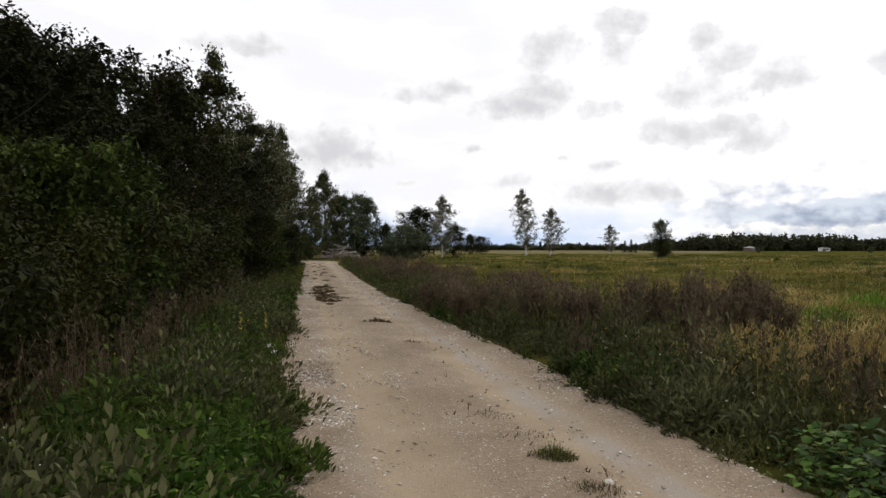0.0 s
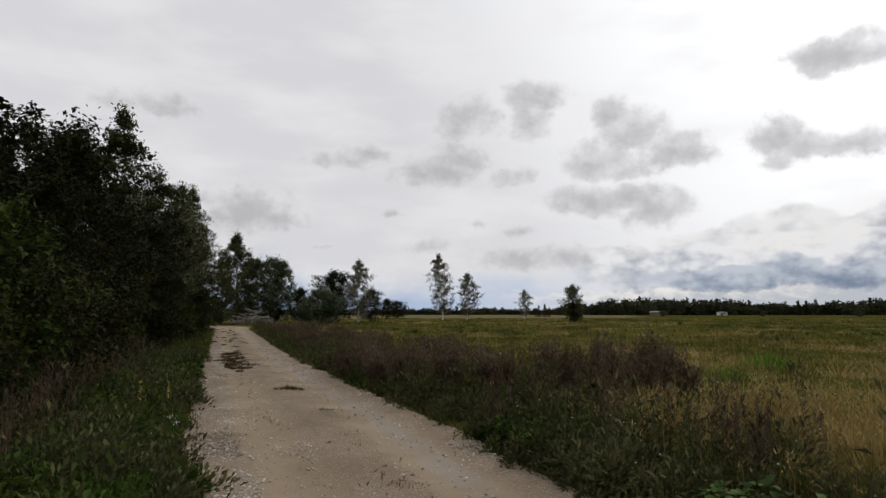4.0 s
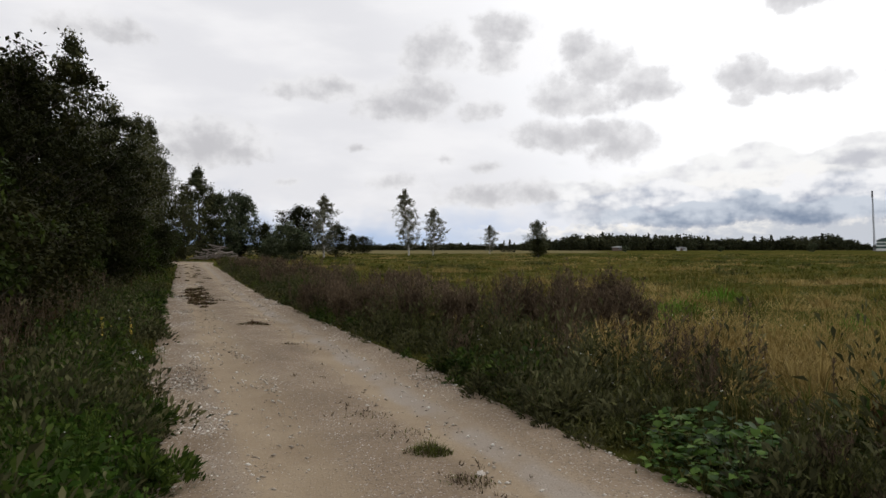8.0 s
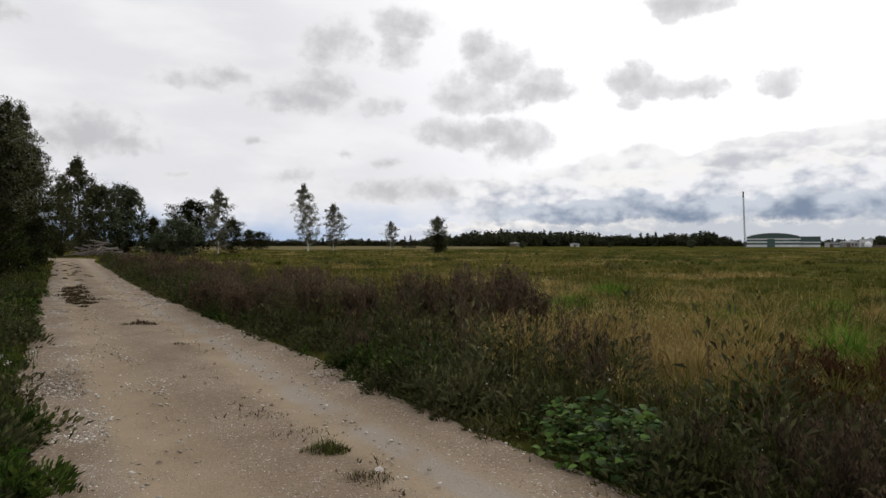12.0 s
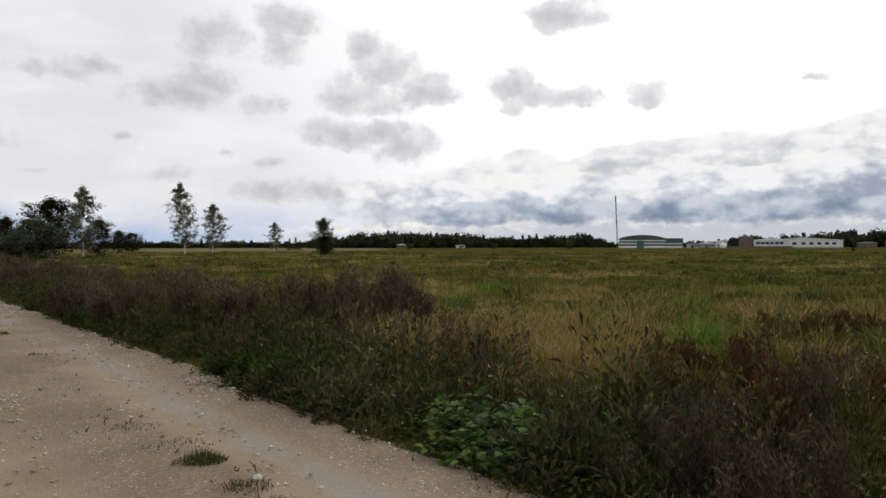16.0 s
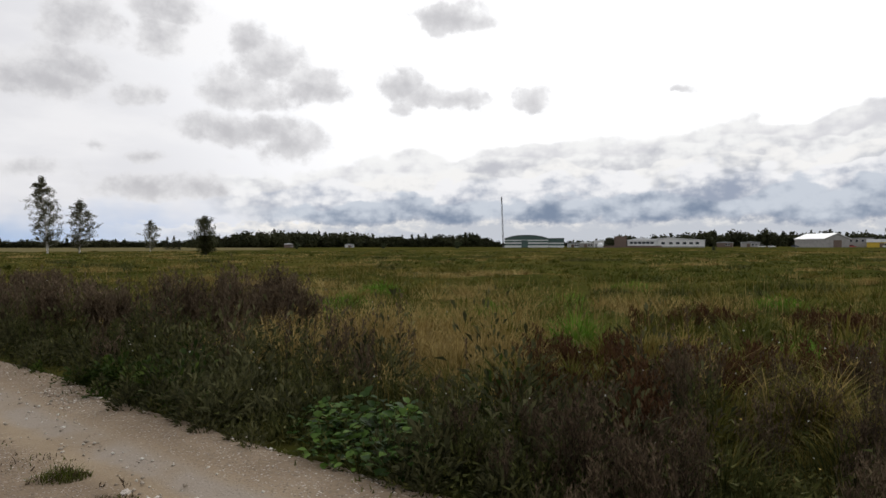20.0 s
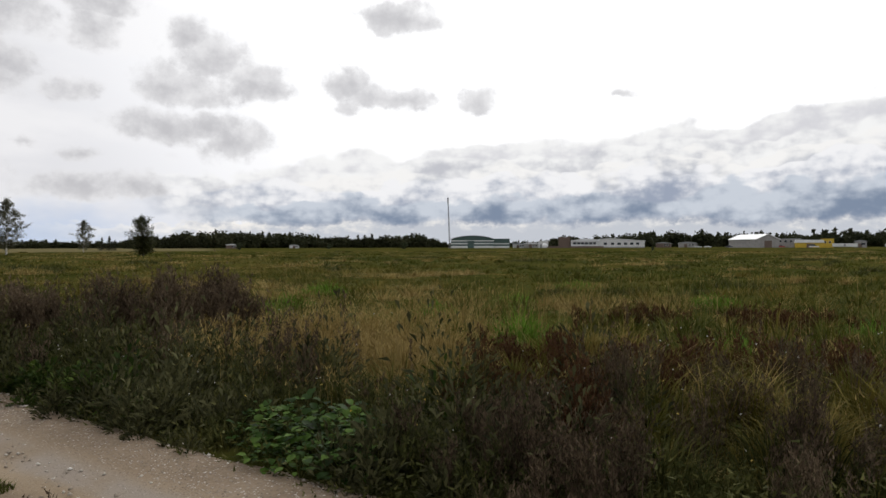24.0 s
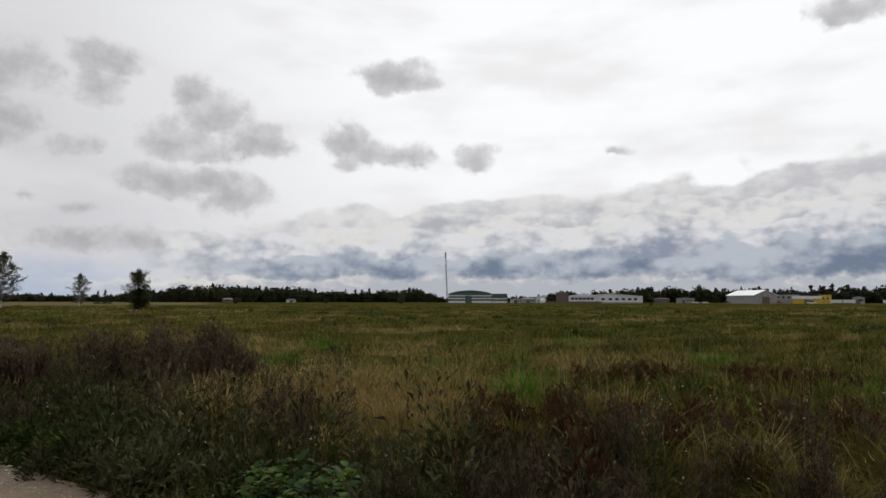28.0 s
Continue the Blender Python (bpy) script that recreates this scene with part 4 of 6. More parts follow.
def white_factory():
    f = site("white_factory", 56.6, 455, 4, "long low white factory with a row of dark windows")
    left = block("office", f, LIGHT_WALL, -22, -3.2, 0.6, 16, 0, 4.7)
    prism("roof", left, ROOF_WHITE, [(-22.4, 4.7), (-3.2, 4.7), (-3.2, 5.5), (-14, 6.2), (-22.4, 5.0)], 0.2, 16.4)
    windows(left, 0.6, (-19.6, -17.0, -14.4, -11.8, -9.2, -6.6), 2.3, 3.8, 2.1)
    block("store", f, BROWN_WALL, -30.5, -22.6, 2, 14, 0, 7.4, label="tall dark brown store beside the office")
    hall = prism("hall", f, LIGHT_WALL, [(-3.1, 0), (26, 0), (26, 4.6), (3.6, 6.3), (-3.1, 5.6)], 0, 18)
    prism("roof", hall, ROOF_WHITE, [(-3.5, 5.6), (3.6, 6.36), (26.4, 4.6), (26.4, 4.85), (3.6, 6.6), (-3.5, 5.85)], -0.4, 18.4)
    windows(hall, 0.0, (0.4, 5.2, 9.4, 13.6, 17.6, 21.4), 2.0, 3.5, 2.2)
    block("plinth", hall, GREY_WALL, -3.0, 25.9, -0.08, -0.01, 0, 0.7, bevel=0.0)
    block("fence", f, BROWN_WALL, -40, -1, -6, -5.8, 0, 1.2, label="low dark fence before the factory")


def tank():
    t = site("white_tank", 51.6, 448, 0, "white domed tank beside a pale shed", "tank")
    bm = bmesh.new()
    bmesh.ops.create_uvsphere(bm, u_segments=20, v_segments=12, radius=1.9)
    for v in bm.verts:
        v.co.z = max(v.co.z * 1.05 + 1.3, 0)
    part("dome", bm, ROOF_WHITE, t)
    block("collar", t, GREY_WALL, -2.1, 2.1, -2.1, 2.1, 0, 0.3)
    s = site("pale_shed", 51.5, 456, 0, "pale flat-roofed shed behind a white tank")
    block("wall", s, LIGHT_WALL, -3.5, 3.2, 0, 6, 0, 4.6)
    block("roof", s, ROOF_WHITE, -3.8, 3.5, -0.3, 6.3, 4.6, 4.8)
    block("door", s, ROOF_GREY, -2.6, -0.8, -0.08, -0.01, 0, 2.6)


def low_shed(b, d, w, hgt, turn, wall, roof, label, deep=8):
    s = site("low_shed", b, d, turn, label)
    block("wall", s, wall, -w / 2, w / 2, 0, deep, 0, hgt)
    prism("roof", s, roof, [(-w / 2 - 0.4, hgt), (w / 2 + 0.4, hgt), (w / 2 + 0.2, hgt + 0.25), (0, hgt + 0.9), (-w / 2 - 0.2, hgt + 0.25)], -0.4, deep + 0.4)
    block("door", s, BROWN_WALL, -w * 0.2, -w * 0.2 + 2, -0.08, -0.01, 0, min(2.4, hgt * 0.8))
    windows(s, 0.0, (w * 0.12, w * 0.3), hgt * 0.4, hgt * 0.75, 1.2)


def gabled_hall():
    g = site("gabled_hall", 68.05, 452, 32, "grey gabled hall with a bright white sheet roof")
    w, ln, e, r = 15.0, 30.0, 4.9, 8.0
    shell = [(-w / 2, 0), (w / 2, 0), (w / 2, e), (0, r), (-w / 2, e)]
    hall = prism("wall", g, GREY_WALL, shell, -ln / 2, ln / 2)
    prism("roof", g, ROOF_WHITE, [(-w / 2 - 0.5, e - 0.1), (0, r + 0.02), (w / 2 + 0.5, e - 0.1), (w / 2 + 0.5, e + 0.2), (0, r + 0.32), (-w / 2 - 0.5, e + 0.2)], -ln / 2 - 0.5, ln / 2 + 0.5)
    block("gate", hall, BROWN_WALL, -2.4, 2.4, -ln / 2 - 0.1, -ln / 2 - 0.02, 0, 4.2, label="brown double gate in the gable")
    for y in np.linspace(-11, 11, 6):
        block("door", hall, LIGHT_WALL, w / 2 + 0.02, w / 2 + 0.1, y - 0.9, y + 0.9, 0.4, 2.8)


def yellow_buildings():
    y = site("yellow_shed", 71.9, 450, 2, "yellow shed with a white sheet roof")
    block("wall", y, YELLOW_WALL, -7.6, 7.6, 0, 9, 0, 2.9)
    prism("roof", y, ROOF_WHITE, [(-8, 2.95), (8, 2.95), (7.2, 4.6), (-7.6, 4.8)], -0.5, 9.5)
    block("door", y, BROWN_WALL, -1.5, 1.5, -0.08, -0.01, 0, 2.4)
    t = site("yellow_block", 73.1, 451, 0, "tall narrow yellow block beside a shed")
    block("wall", t, YELLOW_WALL, -3.2, 3.2, 0, 6, 0, 5.0)
    block("roof", t, YELLOW_WALL, -3.4, 3.4, -0.2, 6.2, 5.0, 5.3)
    windows(t, 0.0, (-1.2, 1.2), 2.6, 3.8, 1.0)
    s = site("yellow_annex", 69.15, 447, 0, "small yellow annex beside the grey hall")
    block("wall", s, YELLOW_WALL, -3.0, 3.0, 0, 5, 0, 3.1)
    block("roof", s, ROOF_GREY, -3.3, 3.3, -0.3, 5.3, 3.1, 3.35)
    o = site("grey_office", 70.3, 455, 0, "grey flat-roofed office with small windows")
    block("wall", o, GREY_WALL, -8.2, 8.2, 0, 10, 0, 5.3)
    block("roof", o, ROOF_GREY, -8.5, 8.5, -0.3, 10.3, 5.3, 5.55)
    windows(o, 0.0, (-6, -3, 0, 3, 6), 3.2, 4.5, 1.3)


def car(b, d, turn, paint, label, ln=4.3, top=1.45):
    c = site("parked_car", b, d, turn, label, "car")
    hw = 0.85
    body = prism("body", c, paint, [(-ln / 2, 0.3), (ln / 2, 0.3), (ln / 2, 0.75), (ln * 0.3, 0.92), (-ln * 0.44, 0.95), (-ln / 2, 0.8)], -hw, hw)
    prism("cabin", body, GLASS, [(-ln * 0.40, 0.93), (ln * 0.24, 0.93), (ln * 0.08, top - 0.04), (-ln * 0.30, top - 0.04)], -hw + 0.08, hw - 0.08, "dark window glass")
    block("roof", body, paint, -ln * 0.30, ln * 0.08, -hw + 0.1, hw - 0.1, top - 0.05, top, bevel=0.02)
    for x in (-ln * 0.3, ln * 0.3):
        for y in (-hw + 0.1, hw - 0.1):
            p = Pile(TYRE)
            p.tubes(np.array([[x, y - 0.1, 0.31]]), np.array([[x, y + 0.1, 0.31]]), 0.31, 0.31, 12)
            wheel = part_of("wheel", p.mesh("wheel"), c)
            bm = bmesh.new()
            bmesh.ops.create_cone(bm, cap_ends=True, segments=12, radius1=0.2, radius2=0.2, depth=0.22, matrix=Matrix.Translation((x, y, 0.31)) @ Matrix.Rotation(radians(90), 4, "X"))
            part("rim", bm, STEEL, wheel)


def trailer(b, d, w, hgt, label):
    t = site("site_trailer", b, d, 0, label, "trailer")
    block("box", t, WHITE_SHEET, -w / 2, w / 2, 0, 2.6, 0.55, hgt)
    for x in (-w * 0.3, w * 0.3):
        p = Pile(TYRE)
        p.tubes(np.array([[x, 0.2, 0.36]]), np.array([[x, 2.4, 0.36]]), 0.36, 0.36, 10)
        part_of("wheel", p.mesh("wheel"), t)
    block("door", t, ROOF_GREY, -0.5, 0.5, -0.05, -0.01, 0.7, hgt - 0.2)


striped_hangar()
mast()
white_factory()
tank()
gabled_hall()
yellow_buildings()
low_shed(49.4, 470, 9, 2.6, 0, LIGHT_WALL, ROOF_GREY, "low pale shed with a grey roof")
low_shed(50.5, 466, 10, 2.9, 6, GREY_WALL, ROOF_WHITE, "low grey shed with a pale roof")
low_shed(61.3, 500, 10, 3.0, -5, BROWN_WALL, ROOF_GREY, "dark timber house below the woods")
low_shed(63.2, 510, 12, 3.2, 4, GREY_WALL, ROOF_GREY, "grey house below the woods")
low_shed(25.0, 520, 8, 2.6, 0, BROWN_WALL, ROOF_WHITE, "small barn with a pale roof before the woods")
low_shed(30.1, 560, 7, 2.2, 5, LIGHT_WALL, ROOF_GREY, "small pale cottage before the woods")
low_shed(75.2, 458, 6, 3.6, 0, GREY_WALL, ROOF_GREY, "small grey shed beside a trailer")
trailer(74.2, 448, 12.5, 2.4, "long white site trailer at the meadow's edge")
trailer(77.0, 448, 5, 2.2, "white site trailer at the meadow's edge")
car(64.0, 446, 10, PAINT_WHITE, "white parked car at the meadow's edge")
car(64.7, 446, -8, PAINT_WHITE, "white parked car at the meadow's edge")
car(68.9, 441, 5, PAINT_WHITE, "white parked car before the grey hall")
car(70.0, 444, 0, PAINT_RED, "red parked car before the grey office")
car(72.2, 442, 12, PAINT_WHITE, "white parked car before the yellow shed", 4.8, 2.0)
car(66.3, 448, 0, PAINT_DARK, "dark parked car beside the grey hall")

# ---- grass and weeds ----
def scatter(n, b0, b1, d0, d1):
    """Points round the standing place: even in bearing and in the logarithm of distance, so thick near and thin far off."""
    b = np.radians(rng.uniform(b0, b1, n))
    d = d0 * (d1 / d0) ** rng.uniform(0, 1, n)
    return d * np.sin(b), d * np.cos(b), d


def blob(x, y, cx, cy, rx, ry, turn=0.0):
    """1 in the middle of a patch, 0 outside."""
    c, s = math.cos(turn), math.sin(turn)
    dx, dy = (x - cx) * c + (y - cy) * s, -(x - cx) * s + (y - cy) * c
    return np.clip(1.6 - 1.6 * np.hypot(dx / rx, dy / ry), 0, 1)


def with_z(x, y):
    return np.column_stack([x, y, rise(x, y) - 0.01])


def meadow():
    global rng
    rng = np.random.default_rng(101)
    near = Pile(GRASS_MEADOW, GRASS_DRY, GRASS_GREEN, GRASS_VERGE)
    far = Pile(GRASS_MEADOW, GRASS_DRY, GRASS_GREEN, GRASS_VERGE)
    x, y, d = scatter(560000, -16, 96, 2.4, 200)
    n = len(x)
    # blades fan out from tussocks, each with a height and a tone of its own
    cell = 0.30 * 1.32 ** np.floor(np.log(1 + d / 9.0) / np.log(1.32))
    gx, gy = np.floor(x / cell), np.floor(y / cell)

    def own(a, b):
        h = np.sin(gx * a + gy * b + cell * 7.1) * 43758.5
        return h - np.floor(h)
    cx, cy = cell * (gx + own(12.99, 78.2)), cell * (gy + own(39.3, 11.1))
    away, q = rng.uniform(0, 6.283, n), np.abs(rng.normal(0, 0.48, n))
    loose = rng.uniform(0, 1, n) < 0.35
    x, y = np.where(loose, x, cx + np.cos(away) * q * cell), np.where(loose, y, cy + np.sin(away) * q * cell)
    d = np.maximum(np.hypot(x, y), 1.0)
    u, l = beside(x, y)
    east = np.clip((np.degrees(np.arctan2(x, y)) - 44) / 18, 0, 1) * (d > 7)
    lush = fbm(cx, cy, 9.0 + 0.1 * d, 2) + 0.5 * fbm(cx, cy, 2.2, 5) + 0.45 * east + np.where(d < 25, 0.7, 0.22) * (own(5.7, 31.3) - 0.5)
    worn = fbm(cx, cy, 6.0, 8) + np.where(d < 25, 0.5, 0.15) * (own(17.7, 3.3) - 0.5)
    open_field = d > 5.2 + 1.2 * fbm(x, y, 1.2, 17)
    dry = 1.3 * blob(x, y, 5.0, 7.3, 2.8, 1.9, 2.2) + blob(x, y, 8.5, 9.5, 3.5, 1.6, 2.2) + np.clip(worn * 1.6 - 0.25, 0, 1)
    bumps = fbm(x, y, 2.4, 11) + 0.4 * fbm(x, y, 0.8, 12)
    keep = (u > 0.25 + 0.2 * wave(x, y, 0.5, 1.0)) & (blob(x, y, 2.85, 4.45, 0.8, 0.8) < 0.4) & (d > 2.6) & (rng.uniform(0, 1, n) < np.clip(0.9 + bumps * 0.8, 0.3, 1))
    tall = np.clip(0.15 + u * 0.35, 0.15, 1.0)
    h = np.where(loose, 0.17, (0.13 + 0.55 * own(71.1, 23.9) ** 1.8) * np.clip(1.3 - 0.9 * q, 0.25, 1.25))
    h = np.clip(h + 0.13 * bumps + 0.05 * lush, 0.06, 0.62) * rng.uniform(0.7, 1.25, n) * tall
    r = rng.uniform(-0.10, 0.10, n)
    kind = np.where((r + dry > 0.5) & open_field, 1, np.where(lush + r * 1.6 > 0.12, 2, 0))
    kind = np.where((u < 1.6 + 0.6 * fbm(x, y, 1.5, 30)) & (rng.uniform(0, 1, n) < 0.85) | ~open_field, 3, kind)
    h = np.where(kind == 1, h * 1.2, h)
    w = np.clip(0.005 + 0.00135 * d, 0.008, 0.24) * rng.uniform(0.6, 1.3, n)
    away = np.where(loose, rng.uniform(0, 6.283, n), away)
    for k in range(4):
        s = keep & (kind == k) & (d < 13)
        near.blades(with_z(x[s], y[s]), h[s], w[s] * 0.85, np.clip(0.4 + 1.1 * q[s], 0.3, 1.6), mat=k, turn=away[s])
        s = keep & (kind == k) & (d >= 13)
        far.blades(with_z(x[s], y[s]), h[s] * np.clip(1.1 - d[s] / 60, 0.55, 0.85), w[s] * 0.95, np.clip(0.5 + 1.0 * q[s], 0.4, 1.5), segs=1, mat=k, turn=away[s])
    near.object("meadow_grass", label="uncut meadow grass, green mixed with straw-coloured blades", category="grass")
    far.object("meadow_grass", label="rough olive and straw-coloured grass of the far meadow", category="grass")
    # seed heads over the dry patches
    x, y, d = scatter(15000, 5, 92, 5.6, 34)
    u, l = beside(x, y)
    dry = blob(x, y, 5.0, 7.3, 2.8, 1.9, 2.2) + blob(x, y, 8.5, 9.5, 3.5, 1.8, 2.2) + 0.03 + 0.3 * np.clip(fbm(x, y, 3.0, 5), 0, 1)
    s = (u > 1.0) & (rng.uniform(0, 1, len(x)) < dry)
    p = with_z(x[s], y[s])
    h = rng.uniform(0.45, 0.8, len(p))
    pile = Pile(GRASS_DRY)
    pile.blades(p, h, np.clip(0.0015 + 0.0004 * d[s], 0.002, 0.016), 0.12)
    heads = np.repeat(p + np.column_stack([np.zeros((len(p), 2)), h * 0.8]), 5, 0) + rng.normal(0, 0.022, (5 * len(p), 3))
    pile.leaves(heads, any_way(len(heads), 1.5), 0.06, 0.013)
    pile.object("seeding_grass", label="tall dry grass with feathery tan seed heads", category="grass")


def weeds(name, x, y, h, stem_mat, leaf_mat, label, leaves=26, leaf=0.07, plume=10, spread=0.14, branchy=3, broad=0.24, up=0.7, tuft=0.045):
    """Upright leafy weeds: a stem, side shoots, small leaves and a ragged plume."""
    n = len(x)
    p = with_z(x, y)
    pile = Pile(stem_mat, leaf_mat)
    tip = p + np.column_stack([rng.normal(0, 0.12, (n, 2)) * h[:, None], h])
    pile.tubes(p, tip, 0.004 + 0.002 * h, 0.0015, 3)
    at = rng.uniform(0.3, 0.9, (n, branchy))
    root = (p[:, None] + (tip - p)[:, None] * at[..., None]).reshape(-1, 3)
    way = any_way(n * branchy, 2.0) * (np.repeat(h, branchy) * rng.uniform(0.15, 0.4, n * branchy))[:, None]
    pile.tubes(root, root + way, 0.0025, 0.001, 3)
    at = rng.uniform(0.03, 1.0, (n, leaves))
    base = (p[:, None] + (tip - p)[:, None] * at[..., None]).reshape(-1, 3)
    q = at.reshape(-1, 1)
    out = rng.normal(0, 1, (n * leaves, 3)) * spread * (1.15 - q) * np.array([1, 1, 0.25])
    size = leaf * rng.uniform(0.5, 1.4, n * leaves) * (1.25 - 0.7 * at.ravel())
    pile.leaves(base + out, any_way(n * leaves, up), size, size * broad, mat=1, droop=0.12)
    k = rng.integers(0, branchy, (n, plume)) + np.arange(n)[:, None] * branchy
    pos = (root + way * 0.5)[k.ravel()] + way[k.ravel()] * rng.uniform(-0.4, 0.6, n * plume)[:, None] + rng.normal(0, 0.012, (n * plume, 3))
    d = np.repeat(np.hypot(x, y), plume)
    pile.leaves(pos, any_way(n * plume, 1.5), tuft + 0.0012 * d, tuft * 0.26 + 0.0006 * d, mat=0)
    return pile.object(name, label=label, category="weeds")


def domes(pile, cx, cy, radius, height, leaves, length, width, mat=0, level=0.75, lift=0.35):
    """Bushy herbs: leaves spread over the outside of a dome, dark within."""
    n = len(cx)
    k = np.repeat(np.arange(n), leaves)
    m = len(k)
    out = unit(np.column_stack([rng.normal(0, 1, (m, 2)), np.abs(rng.normal(0, 0.9, m))]))
    shell = rng.uniform(0.7, 1.08, m)[:, None]
    pos = with_z(cx, cy)[k] + out * shell * np.column_stack([radius[k], radius[k], height[k]])
    way = unit(out * np.array([1, 1, 0.6]) + np.array([0, 0, lift]) + rng.normal(0, 0.25, (m, 3)))
    size = length * rng.uniform(0.55, 1.35, m) * np.clip(0.6 + radius[k] * 2, 0.6, 1.3)
    pile.leaves(pos - way * (size * 0.4)[:, None], way, size, size * width, mat=mat, droop=0.3, level=level, oval=True)


def roadside():
    global rng
    rng = np.random.default_rng(202)
    # clumps of mugwort along the right verge, taller away from the gravel
    def clumps(cx, cy, height, stems, radius):
        k = np.repeat(np.arange(len(cx)), stems)
        m = len(k)
        a, q = rng.uniform(0, 6.283, m), np.sqrt(rng.uniform(0, 1, m))
        return cx[k] + np.cos(a) * q * radius[k], cy[k] + np.sin(a) * q * radius[k], height[k] * rng.uniform(0.7, 1.15, m) * (1.1 - 0.45 * q)
    n = 620
    cy = 2.5 * (85 / 2.5) ** rng.uniform(0, 1, n)
    cu = rng.gamma(2.4, 0.62, n) + 0.25
    cx = np.interp(cy, EDGE_R[:, 1], EDGE_R[:, 0]) + cu
    s = (cu < 4.2) & (blob(cx, cy, 2.8, 4.45, 0.95, 0.95) < 0.3) & (blob(cx, cy, 5.0, 7.3, 2.4, 1.7, 2.2) < 0.25) & (rng.uniform(0, 1, n) < 0.10 + 0.90 * (fbm(cx, cy, 1.6, 6) > -0.05)) & ((cu < 2.2) | (cy > 8.5))
    cx, cy, cu = cx[s], cy[s], cu[s]
    size = np.clip(0.24 + 0.36 * cu, 0.26, 0.85) * np.clip(1 + 0.95 * fbm(cx, cy, 1.3, 3), 0.35, 1.7) * rng.uniform(0.6, 1.4, len(cx)) * np.where(cy < 6, 0.85, 1.0)
    size = np.minimum(size, 0.80)
    brown = rng.uniform(0, 1, len(cx)) < np.clip(0.02 + 0.06 * cu, 0, 0.18)
    stems = np.where(cy < 14, 11, np.where(cy < 35, 8, 6))
    for pick, stem_mat, leaf_mat, name, text, hk in ((~brown, WEED_GREEN, WEED_GREEN, "mugwort", "dark green clumps of mugwort along the track", 1.0), (brown, WEED_BROWN, WEED_BROWN, "withered_mugwort", "withered brown mugwort along the track", 1.25)):
        x, y, h = clumps(cx[pick], cy[pick], size[pick] * hk, stems[pick], 0.16 + 0.22 * size[pick])
        weeds(name, x, y, h, stem_mat, leaf_mat, text, leaves=34, leaf=0.085, plume=18, spread=0.055, branchy=3, up=1.6, broad=0.2)
    # the tall brown thickets
    def thicket(cx, cy, rx, ry, turn, n, h0, h1):
        m = max(2, n // 11)
        k = rng.integers(0, m, n)
        a, r = rng.uniform(0, 6.283, m), np.sqrt(rng.uniform(0, 1, m))
        c, s = math.cos(turn), math.sin(turn)
        near = 0.05 + 0.035 * max(rx, ry)
        dx, dy = (np.cos(a) * r * rx)[k] + rng.normal(0, near, n), (np.sin(a) * r * ry)[k] + rng.normal(0, near, n)
        return cx + dx * c - dy * s, cy + dx * s + dy * c, (rng.uniform(h0, h1, m) * (1.12 - 0.3 * r))[k] * rng.uniform(0.72, 1.08, n)
    rows = [(4.3, 10.3, 1.2, 0.6, -0.3, 230, 0.4, 1.15), (4.0, 10.1, 0.45, 0.3, 0, 70, 0.8, 1.3), (4.75, 10.3, 0.4, 0.3, 0, 60, 0.8, 1.25), (3.3, 10.2, 0.35, 0.3, 0, 40, 0.7, 1.1), (2.3, 11.6, 0.4, 0.35, 2.0, 75, 0.7, 1.25), (1.75, 12.0, 0.4, 0.3, 2.0, 65, 0.7, 1.2), (0.9, 13.6, 0.9, 0.4, 2.0, 90, 0.5, 1.05), (0.1, 16.5, 1.6, 0.5, 1.9, 130, 0.5, 1.0), (3.3, 11.9, 0.4, 0.4, 0.0, 40, 0.7, 1.1), (1.4, 14.6, 0.8, 0.4, 2.0, 60, 0.55, 1.0), (2.1, 24, 3.6, 1.8, 1.9, 150, 0.4, 1.15),
            (0.3, 20, 2.4, 0.8, 1.9, 150, 0.5, 0.95), (-1.2, 31, 4.5, 1.4, 1.8, 260, 0.5, 1.1), (-4.5, 47, 7, 1.8, 1.75, 240, 0.5, 1.2)]
    got = [thicket(*r) for r in rows]
    weeds("withered_thicket", *(np.concatenate(g) for g in zip(*got)), WEED_BROWN, WEED_BROWN, "thicket of tall withered brown mugwort", leaves=18, leaf=0.055, plume=46, spread=0.05, branchy=7, tuft=0.062)
    # single spires that stand over the clumps
    n = 210
    cy = 5.5 * (60 / 5.5) ** rng.uniform(0, 1, n)
    cx = np.interp(cy, EDGE_R[:, 1], EDGE_R[:, 0]) + rng.uniform(0.7, 3.6, n)
    s = (fbm(cx, cy, 1.6, 81) > 0.0) & (blob(cx, cy, 5.0, 7.3, 2.4, 1.7, 2.2) < 0.2)
    weeds("mugwort_spires", cx[s], cy[s], rng.uniform(0.65, 1.05, s.sum()), WEED_BROWN, WEED_BROWN, "slender brown mugwort spires above the roadside weeds", leaves=16, leaf=0.05, plume=40, spread=0.03, branchy=6, tuft=0.058)
    rows = [(5.6, 4.1, 1.4, 1.0, -0.7, 190, 0.35, 0.8), (4.6, 3.3, 0.9, 0.6, -0.6, 80, 0.35, 0.7), (7.4, 2.9, 1.6, 0.5, -0.8, 150, 0.35, 0.65), (6.6, 5.0, 1.0, 0.5, -0.6, 50, 0.35, 0.7), (12.5, 5.5, 3.4, 0.7, -0.8, 200, 0.3, 0.5)]
    got = [thicket(*r) for r in rows]
    weeds("russet_dock", *(np.concatenate(g) for g in zip(*got)), WEED_RED, WEED_RED, "russet stand of withered dock in the meadow", leaves=22, leaf=0.06, plume=40, spread=0.05, branchy=6, tuft=0.055)
